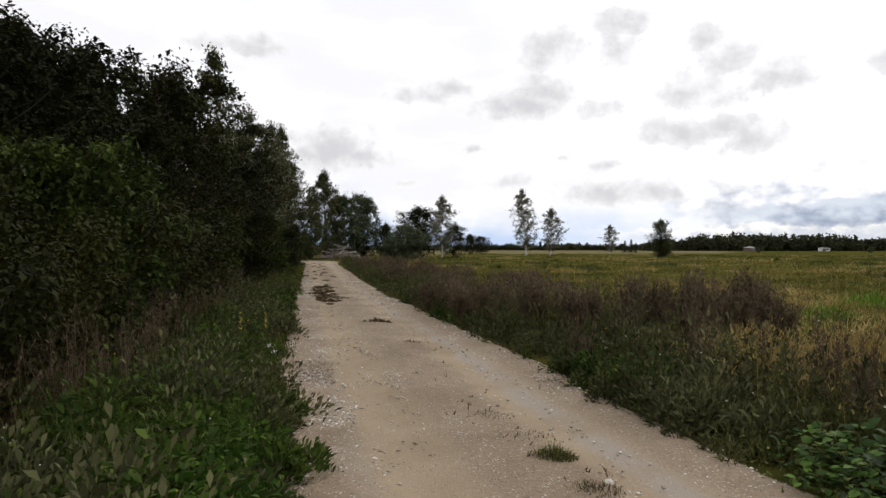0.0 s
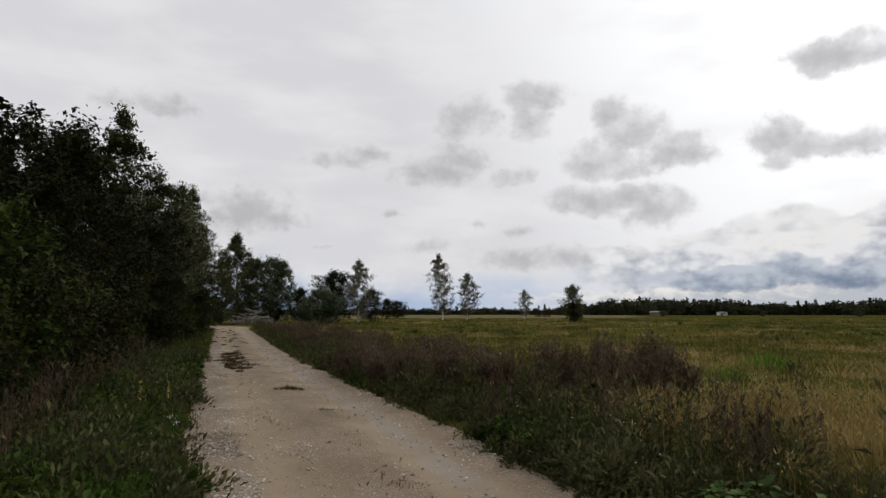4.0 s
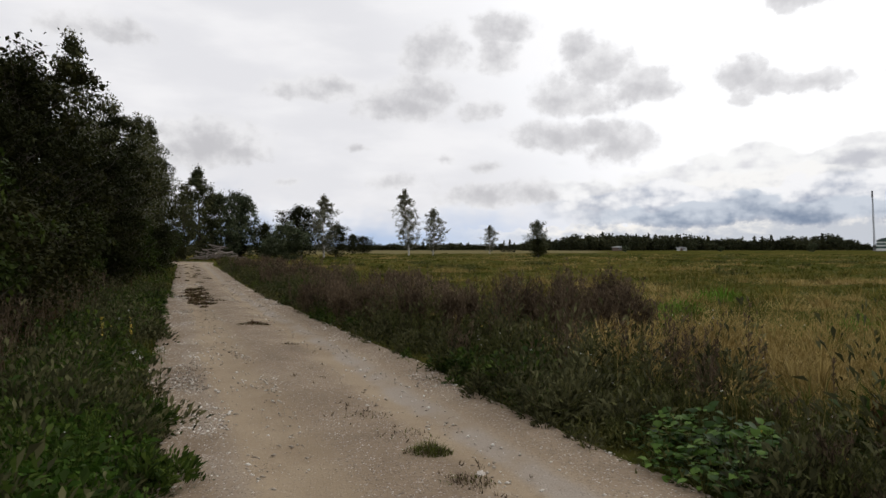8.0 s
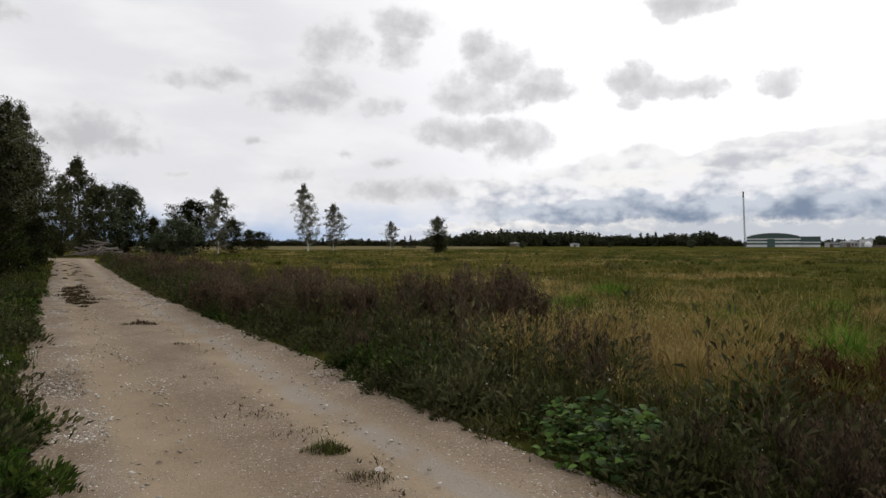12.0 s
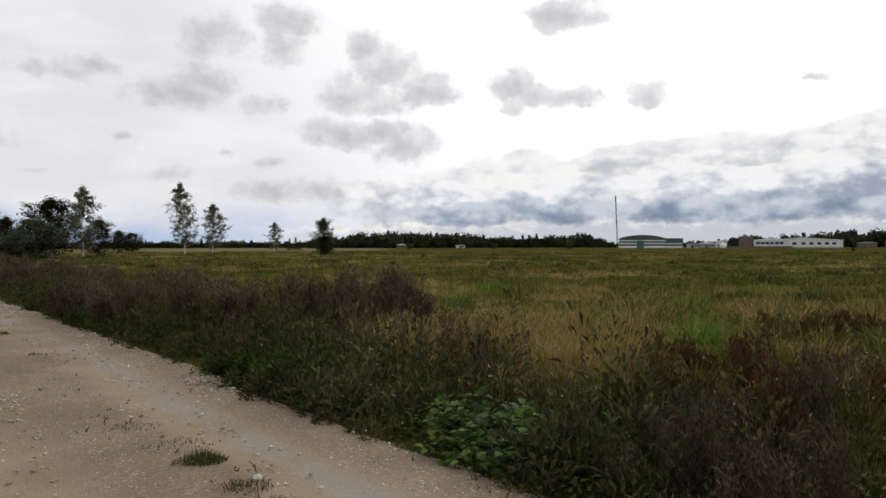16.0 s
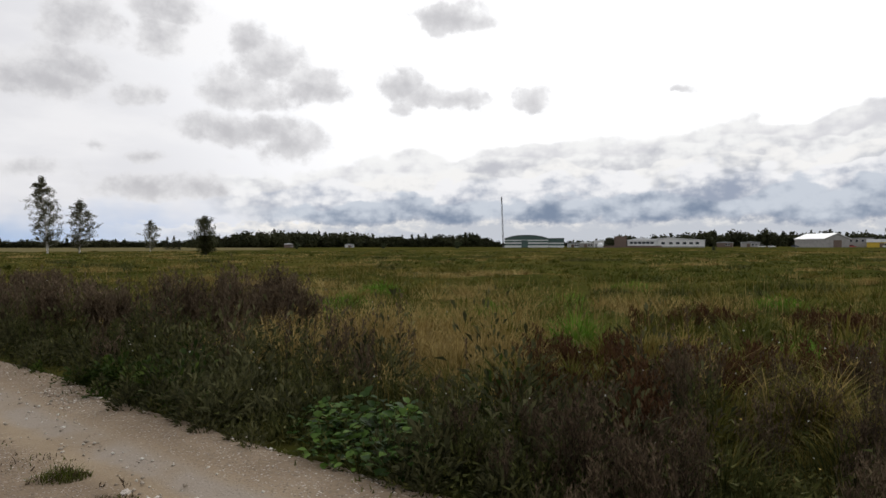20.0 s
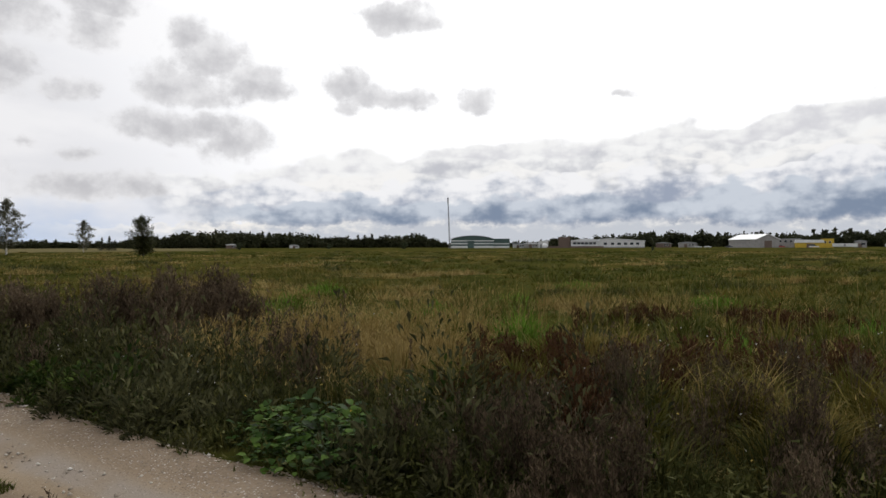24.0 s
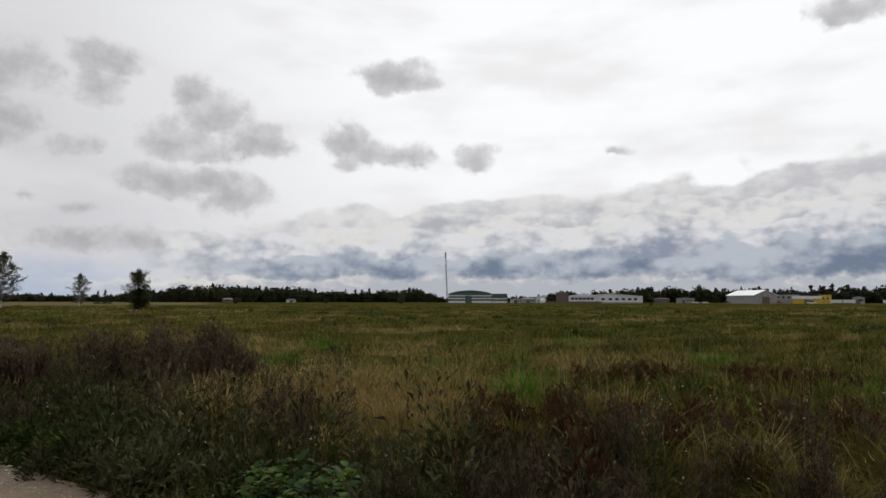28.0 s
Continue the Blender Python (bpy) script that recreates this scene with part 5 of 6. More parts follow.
    rows = [(3.7, 3.0, 0.95, 0.6, -0.8, 170, 0.35, 0.7), (4.9, 2.2, 1.4, 0.5, -0.9, 130, 0.35, 0.7), (6.3, 2.4, 1.2, 0.6, -0.9, 80, 0.35, 0.75), (3.6, 1.8, 1.0, 0.6, -1.0, 130, 0.3, 0.6), (5.2, 3.0, 0.5, 0.5, 0, 40, 0.6, 0.95)]
    got = [thicket(*r) for r in rows]
    weeds("mugwort", *(np.concatenate(g) for g in zip(*got)), WEED_BROWN, DUSK_LEAF, "grey-green mugwort with brown stems beside the meadow", leaves=60, leaf=0.042, plume=44, spread=0.05, branchy=7, broad=0.2, up=1.2, tuft=0.034)
    # bushy herbs along the right edge
    n = 720
    cy = 2.6 * (60 / 2.6) ** rng.uniform(0, 1, n)
    cu = rng.gamma(1.8, 0.55, n) - 0.02
    cx = np.interp(cy, EDGE_R[:, 1], EDGE_R[:, 0]) + cu
    s = (cu < 2.6) & (fbm(cx, cy, 1.2, 51) + 0.3 * rng.normal(0, 1, n) > -0.25) & (cu > 0.12 * fbm(cx, cy, 0.8, 52) + 0.05) & (blob(cx, cy, 2.85, 4.45, 0.85, 0.85) < 0.35)
    cx, cy, cu = cx[s], cy[s], cu[s]
    r = np.clip(0.11 + 0.15 * cu, 0.11, 0.36) * rng.uniform(0.6, 1.5, len(cx))
    h = r * rng.uniform(0.9, 2.3, len(cx))
    pile = Pile(DUSK_LEAF, HERB_LEAF)
    green = fbm(cx, cy, 2.0, 53) + rng.normal(0, 0.25, len(cx)) > 0.5
    domes(pile, cx[~green], cy[~green], r[~green], h[~green] * 1.2, 120, 0.10, 0.24, 0, lift=0.8, level=0.5)
    domes(pile, cx[green], cy[green], r[green], h[green], 100, 0.10, 0.36, 1)
    pile.object("roadside_herbs", label="bushy dark green herbs crowding the edge of the gravel", category="herbs")
    # low greenery on the right edge
    x, y, d = scatter(46000, -14, 88, 2.9, 60)
    u, l = beside(x, y)
    ragged = 0.30 * fbm(x, y, 0.9, 33) + 0.12 * fbm(x, y, 0.35, 34)
    s = (u > -0.02 + ragged) & (u < 1.5)
    p = with_z(x[s], y[s])
    pile = Pile(WEED_GREEN, GRASS_VERGE)
    m = len(p)
    k = rng.uniform(0, 1, m) < 0.55
    q = np.repeat(p[k], 3, 0)
    q += np.column_stack([rng.normal(0, 0.05, (len(q), 2)), np.abs(rng.normal(0.0, 0.13, len(q))) * np.repeat(np.clip(u[s][k] + 0.55, 0.25, 1.2) * (1 + 0.8 * fbm(x[s][k], y[s][k], 0.5, 35)), 3)])
    pile.leaves(q, any_way(len(q), 0.9), np.clip(0.06 + 0.002 * np.repeat(d[s][k], 3), 0.05, 0.14), np.clip(0.014 + 0.001 * np.repeat(d[s][k], 3), 0.014, 0.06), droop=0.2)
    pile.blades(p[~k], np.clip(0.10 + 0.16 * u[s][~k], 0.06, 0.3) * rng.uniform(0.6, 1.4, (~k).sum()), 0.005 + 0.0008 * d[s][~k], 0.45, mat=1)
    pile.object("verge_herbs", label="low green herbs and grass creeping onto the gravel", category="herbs")


def left_verge():
    global rng
    rng = np.random.default_rng(303)
    pile = Pile(GRASS_VERGE, HERB_LEAF, RUSSET_GRASS, BROAD_LEAF, GRASS_GREEN)
    x, y, d = scatter(115000, -75, -5, 2.6, 90)
    u, l = beside(x, y)
    ragged = 0.20 * fbm(x, y, 0.9, 4) + 0.10 * fbm(x, y, 0.3, 2) - 0.28 * np.exp(-((y - 4.75) / 0.35) ** 2) - 0.16 * np.exp(-((y - 6.1) / 0.4) ** 2)
    bay = np.exp(-((y - 5.5) / 0.25) ** 2)
    ok = (l > 0.02 + ragged + bay * 0.22) & (l < 2.9 + 0.15 * np.clip(y - 9, 0, 30))
    x, y, d, l = x[ok], y[ok], d[ok], l[ok]
    # brown grass towards the wood, its colour also lowered for the canopy's shade
    brown = np.clip((l - 1.45 - 0.5 * fbm(x, y, 1.5, 61)) / 0.7, 0, 1)
    r = rng.uniform(0, 1, len(x))
    kind = np.where(r < brown * 0.85, 2, np.where((fbm(x, y, 1.0, 41) + 0.3 * (r - 0.5) > 0.35) & ((l < 0.5) | (y > 11)), 4, np.where(rng.uniform(0, 1, len(x)) < 0.12 + 0.6 * fbm(x, y, 0.9, 7), 1, 0)))
    h = np.clip(0.08 + 0.13 * l, 0.06, 0.30) * np.clip(1 + 1.1 * fbm(x, y, 0.8, 9), 0.2, 2) * rng.uniform(0.6, 1.3, len(x))
    h = np.where(kind == 2, h * 1.5, h)
    w = np.clip(0.005 + 0.0011 * d, 0.006, 0.08)
    for k in (0, 2, 4):
        s = kind == k
        pile.blades(with_z(x[s], y[s]), h[s], w[s] * (0.7 if k == 2 else 1.0), rng.uniform(0.15, 0.6, s.sum()), mat=k)
    s = kind == 1
    p = np.repeat(with_z(x[s], y[s]), 4, 0)
    p += np.column_stack([rng.normal(0, 0.04, (len(p), 2)), np.abs(rng.normal(0.0, 0.5, len(p))) * np.repeat(h[s], 4)])
    ln = np.clip(0.065 + 0.0022 * np.repeat(d[s], 4), 0.05, 0.2) * rng.uniform(0.6, 1.4, len(p))
    pile.leaves(p, any_way(len(p), 0.7), ln, ln * 0.30, mat=1, droop=0.25, oval=True)
    # leafy goutweed near the track
    x, y = rng.uniform(-3.6, -0.7, 26000), rng.uniform(3.2, 8.5, 26000)
    u, l = beside(x, y)
    s = (l > 0.12) & (wave(x, y, 0.6, 9.0) > 0.25) & (l < 2.6)
    p = with_z(x[s], y[s])
    p[:, 2] += rng.uniform(0.05, 0.34, len(p)) * np.clip(l[s] + 0.3, 0.2, 1)
    ln = rng.uniform(0.05, 0.11, len(p))
    pile.leaves(p, any_way(len(p), 0.5), ln, ln * 0.40, mat=3, droop=0.25, oval=True)
    pile.object("verge_grass", label="dark lush grass and herbs between track and wood", category="grass")
    # weeds and tall brown stalks in front of the bushes
    x, y, d = scatter(3600, -60, -10, 4.5, 60)
    u, l = beside(x, y)
    s = (l > 0.5) & (l < 1.7 + 0.5 * fbm(x, y, 1.5, 61))
    h = rng.uniform(0.35, 0.7, s.sum()) * np.clip(0.5 + 0.25 * l[s], 0.5, 1.1)
    weeds("nettles", x[s], y[s], h, HERB_LEAF, HERB_LEAF, "dark green nettles and mugwort on the verge of the wood", leaves=26, leaf=0.08, plume=6)
    # leafy clumps near the track
    n = 620
    cy = 2.8 * (26 / 2.8) ** rng.uniform(0, 1, n)
    cl = rng.uniform(0.0, 1.0, n) ** 0.8 * (1.75 + 0.45 * np.sin(cy * 1.9))
    cx = np.interp(cy, EDGE_L[:, 1], EDGE_L[:, 0]) - cl + 0.26 * np.exp(-((cy - 4.75) / 0.3) ** 2) + 0.14 * np.exp(-((cy - 6.1) / 0.35) ** 2) - 0.2 * np.exp(-((cy - 5.5) / 0.22) ** 2) - 0.08
    r = rng.gamma(5, 0.042, n) * np.clip(0.75 + 0.25 * cl, 0.7, 1.3)
    h = r * rng.uniform(1.0, 2.1, n) * np.clip(1 + 0.5 * fbm(cx, cy, 1.0, 77), 0.5, 1.5) * np.clip(0.5 + 0.45 * cl, 0.5, 1.0)
    bright = (fbm(cx, cy, 1.4, 71) + rng.normal(0, 0.3, n) > 0.05) & (cl < 1.9)
    bushy = Pile(DUSK_LEAF, HERB_LEAF)
    domes(bushy, cx[~bright], cy[~bright], r[~bright], h[~bright] * 1.15, 130, 0.085, 0.30, 0, lift=0.9, level=0.5)
    domes(bushy, cx[bright], cy[bright], r[bright], h[bright], 140, 0.088, 0.40, 1)
    tx, ty = np.array([-1.02, -0.95, -1.12, -1.2, -1.45, -1.52, -1.65]), np.array([4.85, 4.65, 4.5, 4.75, 6.4, 6.25, 6.5])
    domes(bushy, tx, ty, np.full(7, 0.2), np.full(7, 0.26), 150, 0.12, 0.24, 1, lift=0.7, level=0.5)
    bushy.object("verge_herbs", label="bushy green herbs crowding the verge of the track", category="herbs")
    n = 120
    cy = rng.uniform(3.0, 11, n)
    cx = np.interp(cy, EDGE_L[:, 1], EDGE_L[:, 0]) - rng.uniform(0.35, 1.9, n)
    k = np.repeat(np.arange(n), 9)
    a, q = rng.uniform(0, 6.283, len(k)), np.sqrt(rng.uniform(0, 1, len(k)))
    tone = fbm(cx, cy, 1.1, 14)[k]
    px, py = cx[k] + np.cos(a) * q * 0.2, cy[k] + np.sin(a) * q * 0.2
    ph = (rng.uniform(0.22, 0.5, n) * np.clip(0.45 + 0.3 * beside(cx, cy)[1], 0.4, 1.1))[k] * (1.1 - 0.4 * q)
    for pick, mat, name, text in ((tone > -0.3, BROAD_LEAF, "goutweed", "bright green leafy herbs beside the track"), (tone <= -0.3, WEED_GREEN, "verge_herbs", "dull blue-green leafy herbs on the verge")):
        weeds(name, px[pick], py[pick], ph[pick], WEED_GREEN, mat, text, leaves=26, leaf=0.07, plume=4, spread=0.07, broad=0.38, up=0.3)
    x, y, d = scatter(2200, -60, -12, 6, 40)
    u, l = beside(x, y)
    s = (l > 1.5) & (l < 4.2) & ((y > 9.5) | (l < 2.7))
    weeds("withered_stalks", x[s], y[s], rng.uniform(0.6, 1.1, s.sum()), WEED_BROWN, RUSSET_GRASS, "tall withered reddish-brown stalks before the bushes", leaves=10, leaf=0.05, plume=14, spread=0.05, branchy=4)
    # a few pale mulleins with yellow flower spikes
    for x, y, h in ((-2.95, 9.6, 0.70), (-2.72, 10.1, 0.62)):
        pile = Pile(WEED_GREEN, YELLOW_PETAL)
        base = np.array([[x, y, 0.0]])
        pile.tubes(base, base + np.array([[0.03, 0.02, h]]), 0.008, 0.004, 5)
        n = 40
        q = rng.uniform(0.6, 1, n)
        pile.leaves(base + np.column_stack([rng.normal(0, 0.007, (n, 2)), q * h]), any_way(n, 0.9), 0.022, 0.014, mat=1)
        pile.leaves(base + np.column_stack([rng.normal(0, 0.05, (20, 2)), rng.uniform(0.02, 0.4, 20) * h]), any_way(20, 0.4), 0.16, 0.05, mat=0)
        tagged(part_of("mullein", pile.mesh("mullein")), "pale yellow flowering mullein spike on the green verge", "plant")


def broad_leaves():
    """Burdock and dock with large leaves on stalks; each plant is one thing."""
    global rng
    rng = np.random.default_rng(404)
    spots = [(2.75, 4.95, 0.9), (3.05, 4.75, 1.0), (2.6, 4.55, 0.8), (2.95, 4.35, 1.0), (2.7, 4.15, 0.8), (3.25, 4.4, 0.9), (2.45, 4.25, 0.6), (3.0, 3.95, 0.9), (2.5, 3.9, 0.6), (3.35, 4.9, 0.8), (2.85, 4.6, 1.0), (3.15, 4.15, 1.0), (2.75, 3.7, 0.8), (3.45, 4.55, 0.9)]
    for x, y, k in spots:
        n = int(80 * k)
        a = rng.uniform(0, 6.283, n)
        out = np.column_stack([np.cos(a), np.sin(a), np.zeros(n)])
        r = rng.uniform(0.03, 0.30, n) * k
        hub = np.array([x, y, float(rise(np.array(x), np.array(y)))])
        top = hub + out * r[:, None] + np.array([0, 0, 1.0]) * (np.clip(0.40 - r / k, 0.05, 1) * rng.uniform(0.45, 1.1, n) * k)[:, None]
        ob = empty("burdock", Matrix.Translation(tuple(hub)), "bright green burdock with broad leaves at the track's edge", "plant", "burdock by the track")
        stalk = Pile(WEED_GREEN)
        m = n // 4
        stalk.tubes(np.repeat(hub[None] * 0, m, 0) - np.array([0, 0, 0.02]), (top - hub)[:m], 0.004, 0.002, 3)
        part_of("stalk", stalk.mesh("stalk"), ob)
        # a leaf: a folded, wavy oval of six faces
        size = rng.uniform(0.03, 0.11, n) * k ** 0.5
        side = np.column_stack([-np.sin(a), np.cos(a), np.zeros(n)])
        tilt = rng.uniform(-0.5, 0.8, n)
        fore = unit(out + np.array([0, 0, 1.0]) * tilt[:, None])
        upw = unit(np.cross(fore, side)) * np.sign(np.cross(fore, side)[:, 2:3])
        cols = []
        for fx, fy, fz in ((0, 0, 0), (0.28, 0.42, 0.07), (0.65, 0.40, 0.05), (1.0, 0, -0.14), (0.65, -0.40, 0.06), (0.28, -0.42, 0.05), (0.5, 0, 0.0)):
            cols.append(top - hub + (fore * fx + side * fy + upw * (fz + rng.uniform(-0.03, 0.03))) * size[:, None])
        v = np.stack(cols, 1).reshape(-1, 3)
        i = 7 * np.arange(n)[:, None]
        f = np.concatenate([i + np.array(t) for t in ((0, 6, 1), (1, 6, 2), (2, 6, 3), (3, 6, 4), (4, 6, 5), (5, 6, 0))])
        part_of("foliage", mesh_np("foliage", v, [(f, 0)], [BURDOCK_LEAF], smooth=True), ob)


def tufts():
    """Tufts that stand by themselves: on the crown of the road, and lush ones in the meadow."""
    global rng
    rng = np.random.default_rng(505)
    def tuft(name, x, y, r, n, h, mats, label, dry=0.2, lean=1.6, wide=0.005):
        pile = Pile(*mats)
        a, q = rng.uniform(0, 6.283, n), np.sqrt(rng.uniform(0, 1, n)) * r
        p = np.column_stack([x + np.cos(a) * q * 1.2, y + np.sin(a) * q, np.full(n, 0.0)])
        p[:, 2] = rise(p[:, 0], p[:, 1]) if beside(np.array([x]), np.array([y]))[0][0] > 0 else 0.005
        k = rng.uniform(0, 1, n) < dry
        hh = h * rng.uniform(0.3, 1.3, n) * (1.15 - 0.85 * q / r)
        pile.blades(p[~k], hh[~k], wide + 0.0005 * y, rng.uniform(0.2, lean, (~k).sum()))
        if k.any():
            pile.blades(p[k], hh[k], 0.005 + 0.0006 * y, rng.uniform(0.2, 0.9, k.sum()), mat=1)
        tagged(part_of(name, pile.mesh(name)), label, "grass", kind="stuff")
    tuft("grass_tuft", 0.83, 5.0, 0.16, 700, 0.12, (GRASS_GREEN, WEED_BROWN), "small green grass tuft on the crown of the track")
    tuft("grass_tuft", -1.45, 14.2, 0.3, 420, 0.13, (RUSSET_GRASS, GRASS_VERGE), "brownish weed tuft on the crown of the track", 0.3, 1.3, 0.012)
    for i in range(84):
        y = rng.uniform(18.5, 28) if i < 56 else 28 * (72 / 28) ** rng.uniform(0, 1)
        x = np.interp(y, (17.2, 21.2, 27.5, 36, 52, 63, 75), (-2.85, -3.65, -5.0, -6.6, -9.5, -12.2, -15.0)) + rng.normal(0, 0.17 + 0.004 * y)
        tuft("grass_tuft", x, y, rng.uniform(0.10, 0.26), int(rng.uniform(40, 80)), rng.uniform(0.05, 0.13), (RUSSET_GRASS, GRASS_VERGE), "low brown and green weeds on the crown of the track", 0.3, 1.3, 0.014)
    tuft("weed_patch", 0.95, 4.3, 0.2, 420, 0.085, (WEED_BROWN, GRASS_GREEN), "withered low weeds between the stones of the track", 0.2)
    tuft("weed_patch", 0.60, 5.5, 0.3, 330, 0.07, (WEED_BROWN, GRASS_GREEN), "withered low weeds between the stones of the track", 0.2)
    tuft("weed_patch", 0.38, 6.2, 0.26, 200, 0.06, (WEED_BROWN, GRASS_GREEN), "withered low weeds between the stones of the track", 0.2)
    tuft("weed_patch", -0.54, 11.2, 0.14, 120, 0.06, (WEED_BROWN, GRASS_GREEN), "withered low weeds between the stones of the track", 0.2)
    tuft("weed_patch", -4.6, 23.8, 0.35, 200, 0.05, (WEED_BROWN, GRASS_GREEN), "dark withered weeds in the wheel track", 0.1)
    # withered sprigs on the stony crown
    y = 3.6 * (9.5 / 3.6) ** rng.uniform(0, 1, 64)
    x = np.interp(y, (3.6, 4.3, 5.5, 6.5, 9.5), (1.1, 0.95, 0.62, 0.34, -0.3)) + rng.normal(0, 0.14, 64)
    weeds("withered_sprigs", x, y, rng.uniform(0.03, 0.08, 64), WEED_BROWN, WEED_BROWN, "small withered brown sprigs among the stones of the track", leaves=9, leaf=0.022, plume=8, spread=0.03, branchy=5, up=0.6)
    for x, y, r, n, h in ((7.6, 6.25, 0.45, 1500, 0.85), (9.6, 3.9, 0.5, 380, 0.4), (6.9, 12.3, 0.5, 420, 0.45), (8.6, 15.0, 0.7, 420, 0.45), (14, 12, 0.8, 420, 0.5), (16.5, 7.5, 0.7, 380, 0.5), (12.0, 18.5, 0.8, 400, 0.5),
                          (10.4, 11.2, 0.5, 300, 0.45), (21, 15, 1.0, 420, 0.5), (13.5, 3.2, 0.6, 300, 0.4)):
        tuft("grass_tussock", x, y, r, n, h, (LUSH_GRASS, GRASS_MEADOW), "lush bright green tussock in the straw-coloured meadow", 0.1, 0.9, 0.011)


def sedges():
    """Darker and brighter tussocks all over the meadow, standing above the matted grass."""
    global rng
    rng = np.random.default_rng(515)
    pile = Pile(GRASS_GREEN, GRASS_MEADOW, WEED_GREEN, GRASS_DRY)
    x, y, d = scatter(900, -14, 94, 6.0, 210)
    u, l = beside(x, y)
    s = (u > 3.2) & (fbm(x, y, 14, 21) + 0.5 * fbm(x, y, 5, 22) > -0.25)
    x, y, d = x[s], y[s], d[s]
    n = len(x)
    kind = rng.choice(4, n, p=(0.40, 0.24, 0.22, 0.14))
    long = rng.gamma(2.5, 0.35, n) * (0.7 + 0.012 * d)
    turn = rng.normal(0.7, 0.5, n)
    tall = rng.uniform(0.22, 0.5, n)
    for k in range(4):
        i = np.nonzero(kind == k)[0]
        i = np.repeat(i, np.clip(60 + 90 * long[i] * 8 / d[i] ** 0.5, 60, 420).astype(int))
        a, q = rng.uniform(0, 6.283, len(i)), np.sqrt(rng.uniform(0, 1, len(i)))
        ex, ey = np.cos(a) * q * long[i], np.sin(a) * q * long[i] * 0.45
        c, s = np.cos(turn[i]), np.sin(turn[i])
        px, py = x[i] + ex * c + ey * s, y[i] - ex * s + ey * c
        h = tall[i] * rng.uniform(0.6, 1.15, len(i)) * np.clip(1.25 - 0.55 * q, 0.4, 1) * (1 + 0.35 * fbm(px, py, 0.9, 24))
        pile.blades(with_z(px, py), h, np.clip(0.004 + 0.0011 * d[i], 0.007, 0.16), rng.uniform(0.2, 0.9, len(i)), segs=1, mat=k)
    pile.object("sedge_tussocks", label="dark and bright green tussocks dotted over the meadow", category="grass")


def lone_stalks():
    """Single withered stalks that stand above the meadow."""
    global rng
    rng = np.random.default_rng(525)
    for x, y, h in ((7.55, 4.41, 0.86), (5.35, 3.55, 0.8), (6.1, 3.3, 0.7), (4.35, 4.9, 0.72), (8.6, 3.3, 0.7), (3.5, 13.2, 1.05), (2.9, 12.2, 1.1)):
        base = np.array([[x, y, float(rise(np.array(x), np.array(y)))]])
        tip = base + np.array([[rng.normal(0, 0.05), rng.normal(0, 0.05), h]])
        pile = Pile(WEED_BROWN)
        pile.tubes(base, tip, 0.006, 0.003, 5)
        n = 12
        q = rng.uniform(0.35, 0.97, n)
        root = base + (tip - base) * q[:, None]
        twig = any_way(n, 1.1) * (rng.uniform(0.06, 0.2, n) * (1.2 - q))[:, None]
        pile.tubes(root, root + twig, 0.002, 0.001, 3)
        k = rng.integers(0, n, 90)
        pile.leaves(root[k] + twig[k] * rng.uniform(0.3, 1.1, 90)[:, None], any_way(90, 1.0), 0.03, 0.009)
        pile.leaves(base + (tip - base) * rng.uniform(0.7, 1.0, 60)[:, None], any_way(60, 0.8), 0.03, 0.01)
        tagged(part_of("withered_stalk", pile.mesh("withered_stalk")), "single tall withered brown stalk standing in the meadow", "plant", "withered stalks")


def flowers():
    global rng
    rng = np.random.default_rng(606)
    pile = Pile(WEED_GREEN, PETAL, YELLOW_PETAL)
    x, y, d = scatter(1500, -40, 80, 3.5, 24)
    u, l = beside(x, y)
    s = ((u > 0.6) & (u < 7)) | ((l > 0.4) & (l < 3))
    x, y, d = x[s], y[s], d[s]
    keep = rng.uniform(0, 1, len(x)) < 0.25 + 0.5 * np.clip(wave(x, y, 1.1, 4.4), 0, 1)
    x, y, d = x[keep], y[keep], d[keep]
    n = len(x)
    p = with_z(x, y)
    h = rng.uniform(0.3, 0.62, n) * np.where(x < 0, 0.7, 1.0)
    tip = p + np.column_stack([rng.normal(0, 0.03, (n, 2)), h])
    pile.tubes(p, tip, 0.002, 0.0015, 3)
    kind = np.where(rng.uniform(0, 1, n) < 0.8, 1, 2)
    for k in (1, 2):
        q = np.repeat(tip[kind == k], 5, 0)
        pile.leaves(q, any_way(len(q), 0.35), 0.006 + 0.0011 * np.repeat(d[kind == k], 5), 0.004 + 0.0008 * np.repeat(d[kind == k], 5), mat=k)
    pile.object("wild_flowers", label="scattered small white and yellow flower heads in the grass", category="flowers")
    # cream umbels of yarrow by the left verge
    for x, y in ((-1.95, 7.6), (-2.12, 8.0), (-1.9, 8.3)):
        pile = Pile(WEED_GREEN, PETAL)
        base = np.array([[x, y, 0.0]])
        pile.tubes(base, base + np.array([[0.02, 0, 0.42]]), 0.004, 0.002, 4)
        pile.leaves(base + np.column_stack([rng.normal(0, 0.022, (30, 2)), 0.42 + rng.normal(0, 0.01, 30)]), any_way(30, 0.5), 0.012, 0.01, mat=1)
        pile.leaves(base + np.column_stack([rng.normal(0, 0.03, (14, 2)), rng.uniform(0.05, 0.3, 14)]), any_way(14, 0.5), 0.08, 0.02, mat=0)
        tagged(part_of("yarrow", pile.mesh("yarrow")), "white-flowered yarrow on the green verge", "plant")


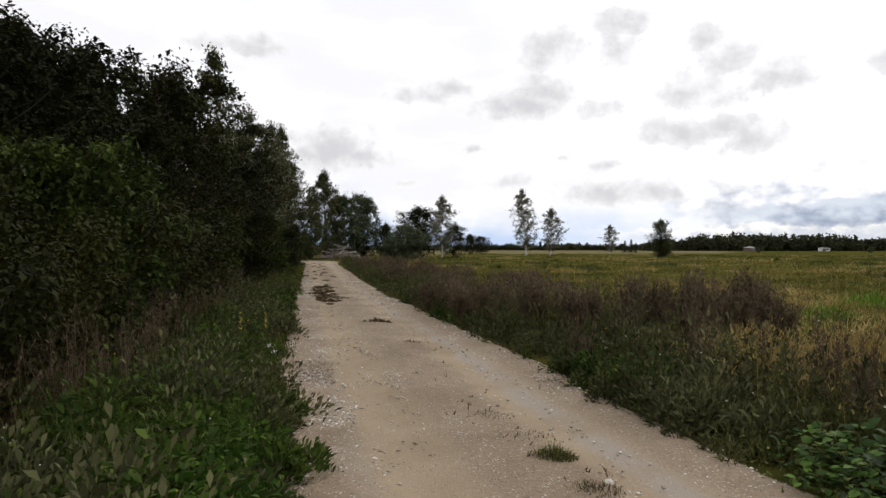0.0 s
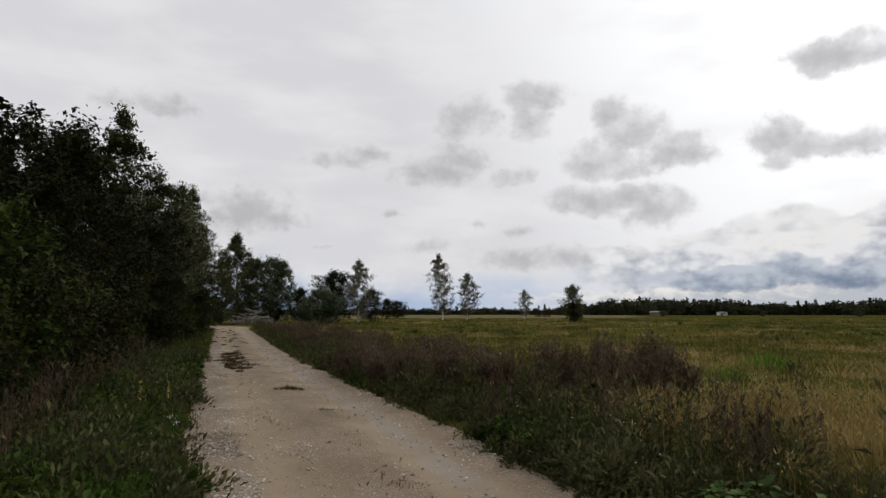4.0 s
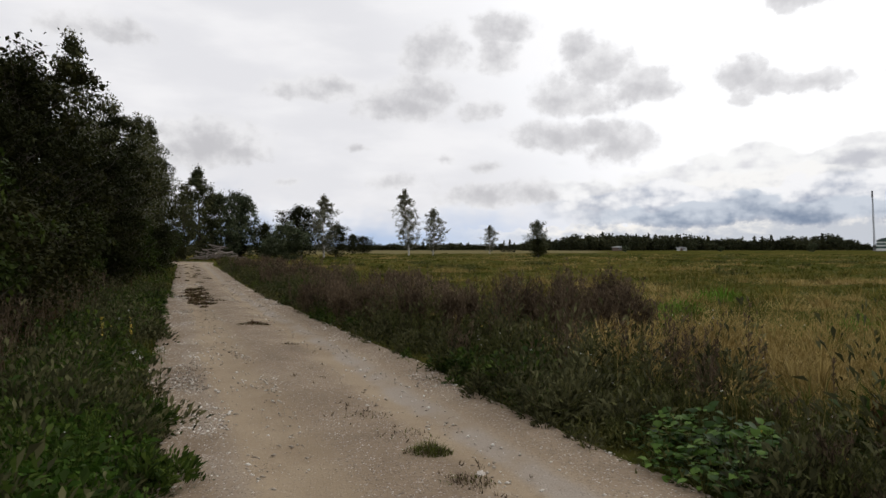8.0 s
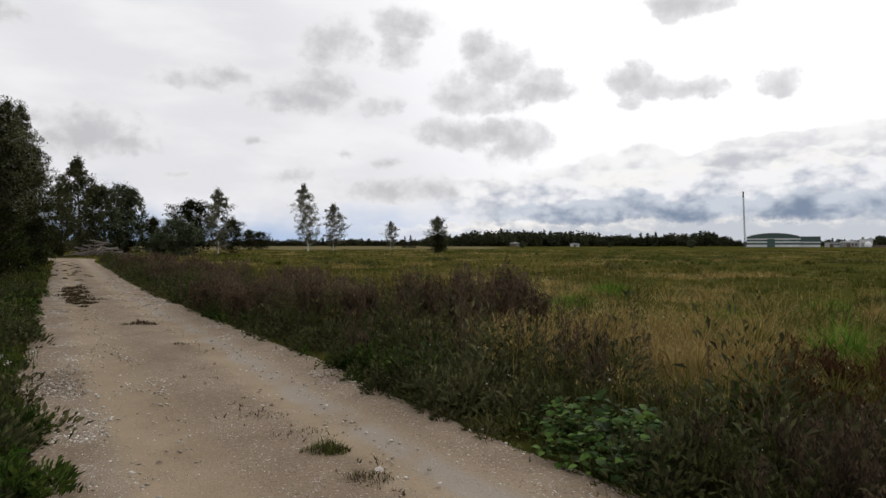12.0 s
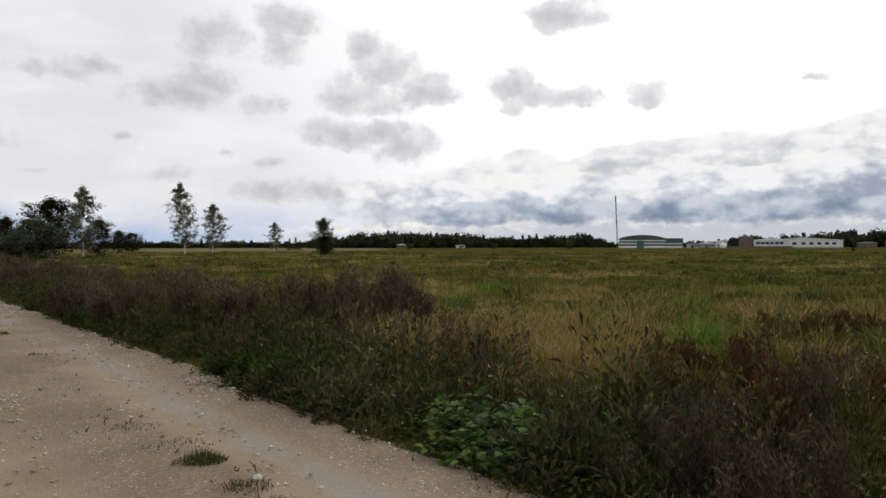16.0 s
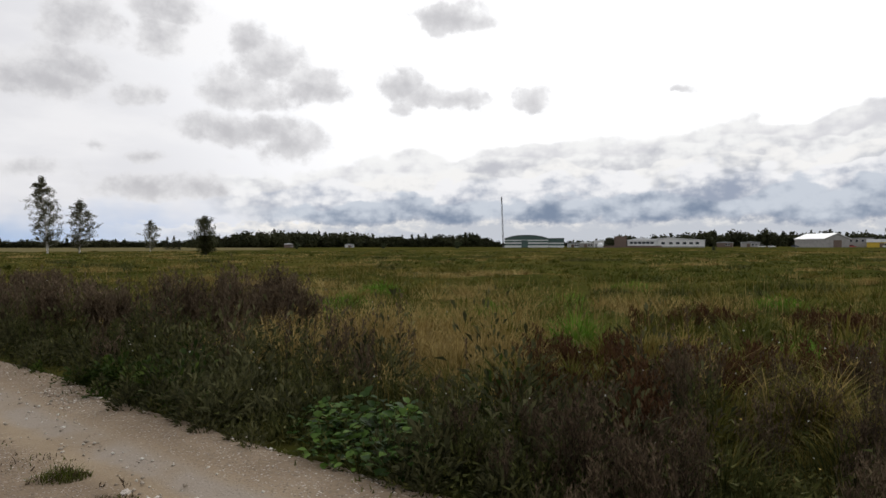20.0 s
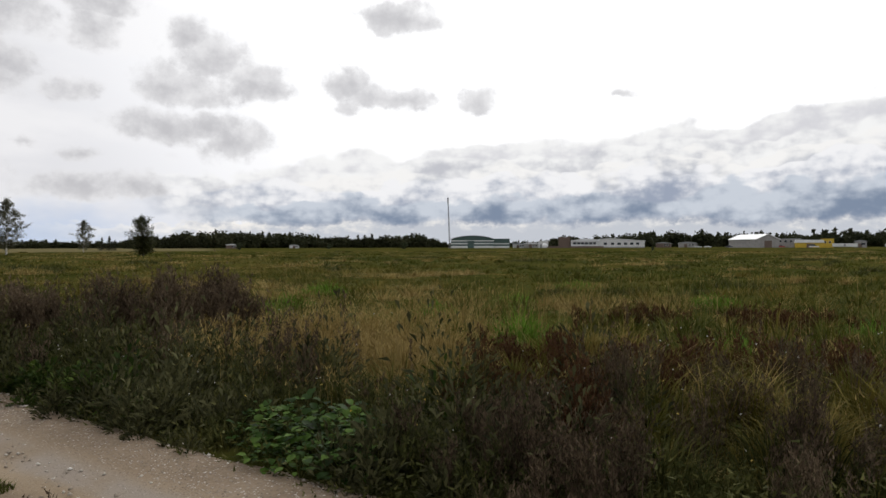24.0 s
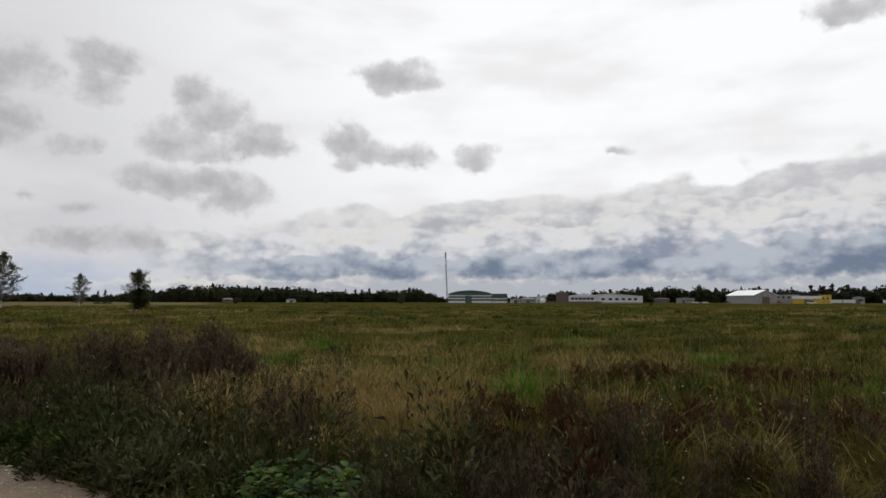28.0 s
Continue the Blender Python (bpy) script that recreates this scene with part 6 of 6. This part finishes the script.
def pebbles():
    """Loose lime stones, thick along the edges and on the crown, few in the wheel tracks."""
    global rng
    rng = np.random.default_rng(707)
    n = 90000
    y = 2.5 * (34 / 2.5) ** rng.uniform(0, 1, n)
    f = rng.uniform(-0.06, 1.06, n)
    xl, xr = np.interp(y, EDGE_L[:, 1], EDGE_L[:, 0]), np.interp(y, EDGE_R[:, 1], EDGE_R[:, 0])
    x = xl + (xr - xl) * f
    thick = 0.08 + 0.85 * np.exp(-((f - 0.08) / 0.07) ** 2) + 0.75 * np.exp(-((f - 0.52) / 0.09) ** 2) + 0.55 * np.exp(-((f - 0.95) / 0.06) ** 2) + 0.25 * np.exp(-((f - 0.40) / 0.06) ** 2)
    thick *= np.clip(0.6 + 0.9 * fbm(x, y, 0.8, 3), 0.05, 1.2)
    s = rng.uniform(0, 1, n) < thick
    x, y = x[s], y[s]
    m = len(x)
    size = 0.0045 + 0.017 * rng.uniform(0, 1, m) ** 3 + 0.0005 * y
    octa = np.array([(1, 0, 0), (0, 1, 0), (-1, 0, 0), (0, -1, 0), (0, 0, 0.6), (0, 0, -0.5)])
    a = rng.uniform(0, 6.283, m)
    sh = octa[None] * rng.uniform(0.6, 1.4, (m, 6, 1)) * np.stack([rng.uniform(0.7, 1.5, m), rng.uniform(0.6, 1.0, m), np.ones(m)], 1)[:, None]
    rx = sh[..., 0] * np.cos(a)[:, None] - sh[..., 1] * np.sin(a)[:, None]
    ry = sh[..., 0] * np.sin(a)[:, None] + sh[..., 1] * np.cos(a)[:, None]
    v = np.stack([rx, ry, sh[..., 2]], -1) * size[:, None, None] + np.stack([x, y, np.full(m, 0.004)], 1)[:, None]
    t = np.array([(0, 1, 4), (1, 2, 4), (2, 3, 4), (3, 0, 4), (1, 0, 5), (2, 1, 5), (3, 2, 5), (0, 3, 5)])
    fcs = (6 * np.arange(m)[:, None, None] + t[None]).reshape(-1, 3)
    ob = part_of("pebbles", mesh_np("pebbles", v.reshape(-1, 3), [(fcs, 0)], [PEBBLE]))
    tagged(ob, "loose pale lime pebbles scattered over the track", "pebbles", kind="stuff")
    # stones large enough to pick up
    for x, y, s in ((1.13, 4.49, 0.055), (0.52, 5.02, 0.026), (-0.7, 5.3, 0.022), (0.95, 5.7, 0.02), (0.2, 4.9, 0.018), (1.45, 4.1, 0.024), (0.75, 4.0, 0.018), (1.9, 6.0, 0.02), (-1.2, 6.6, 0.026), (1.75, 6.6, 0.024), (0.4, 7.0, 0.022), (1.55, 7.5, 0.026), (0.62, 4.6, 0.02), (0.3, 5.6, 0.024), (-0.95, 4.6, 0.022), (-1.0, 5.9, 0.02), (2.2, 5.2, 0.024), (2.05, 4.4, 0.02), (1.25, 5.0, 0.016)):
        bm = bmesh.new()
        bmesh.ops.create_icosphere(bm, subdivisions=2, radius=s)
        k = rng.uniform(0, 50)
        for w in bm.verts:
            w.co *= 1 + 0.6 * noise.noise(w.co / s * 1.3 + Vector((k, 0, 0)))
            w.co.z *= 0.35
            w.co.y *= 0.6
        ob = part("stone", bm, STONE)
        ob.matrix_basis = pose(x, y, 0.012, 0, 0, rng.uniform(0, 60))
        tagged(ob, "flat pale limestone lying on the gravel track", "stone", "stones on the track")


PEBBLE = leafy("lime_pebbles", [(0.1, (0.19, 0.15, 0.115)), (0.45, (0.36, 0.31, 0.25)), (0.9, (0.74, 0.70, 0.64))], 0.8, 0.0, 0.9)


def branch_pile():
    """Heap of cut grey branches at the bend."""
    global rng
    rng = np.random.default_rng(808)
    cx, cy = -15.6, 100.0
    ob = empty("branch_pile", Matrix.Translation((cx, cy, 0)), "heap of cut grey branches lying at the bend of the track", "branches")
    for i in range(60):
        a = rng.uniform(0, 6.283)
        ln = rng.uniform(1.5, 3.5)
        x = rng.normal(0, 1.5)
        top = max(0.1, 2.1 * math.exp(-(x / 2.2) ** 2) * rng.uniform(0.05, 1.0))
        way = np.array([math.cos(a), math.sin(a) * 0.5, rng.uniform(-0.25, 0.25)])
        p = np.array([[x, rng.normal(0, 0.7), top]])
        pile = Pile(DEAD_WOOD)
        pile.tubes(p - way * ln / 2, p + way * ln / 2, rng.uniform(0.05, 0.11), 0.03, 6)
        v = pile.v[0]
        v[:, 2] = np.maximum(v[:, 2], 0.02)
        part_of("branch", pile.mesh("branch"), ob)


meadow()
roadside()
left_verge()
broad_leaves()
tufts()
sedges()
lone_stalks()
flowers()
pebbles()
branch_pile()
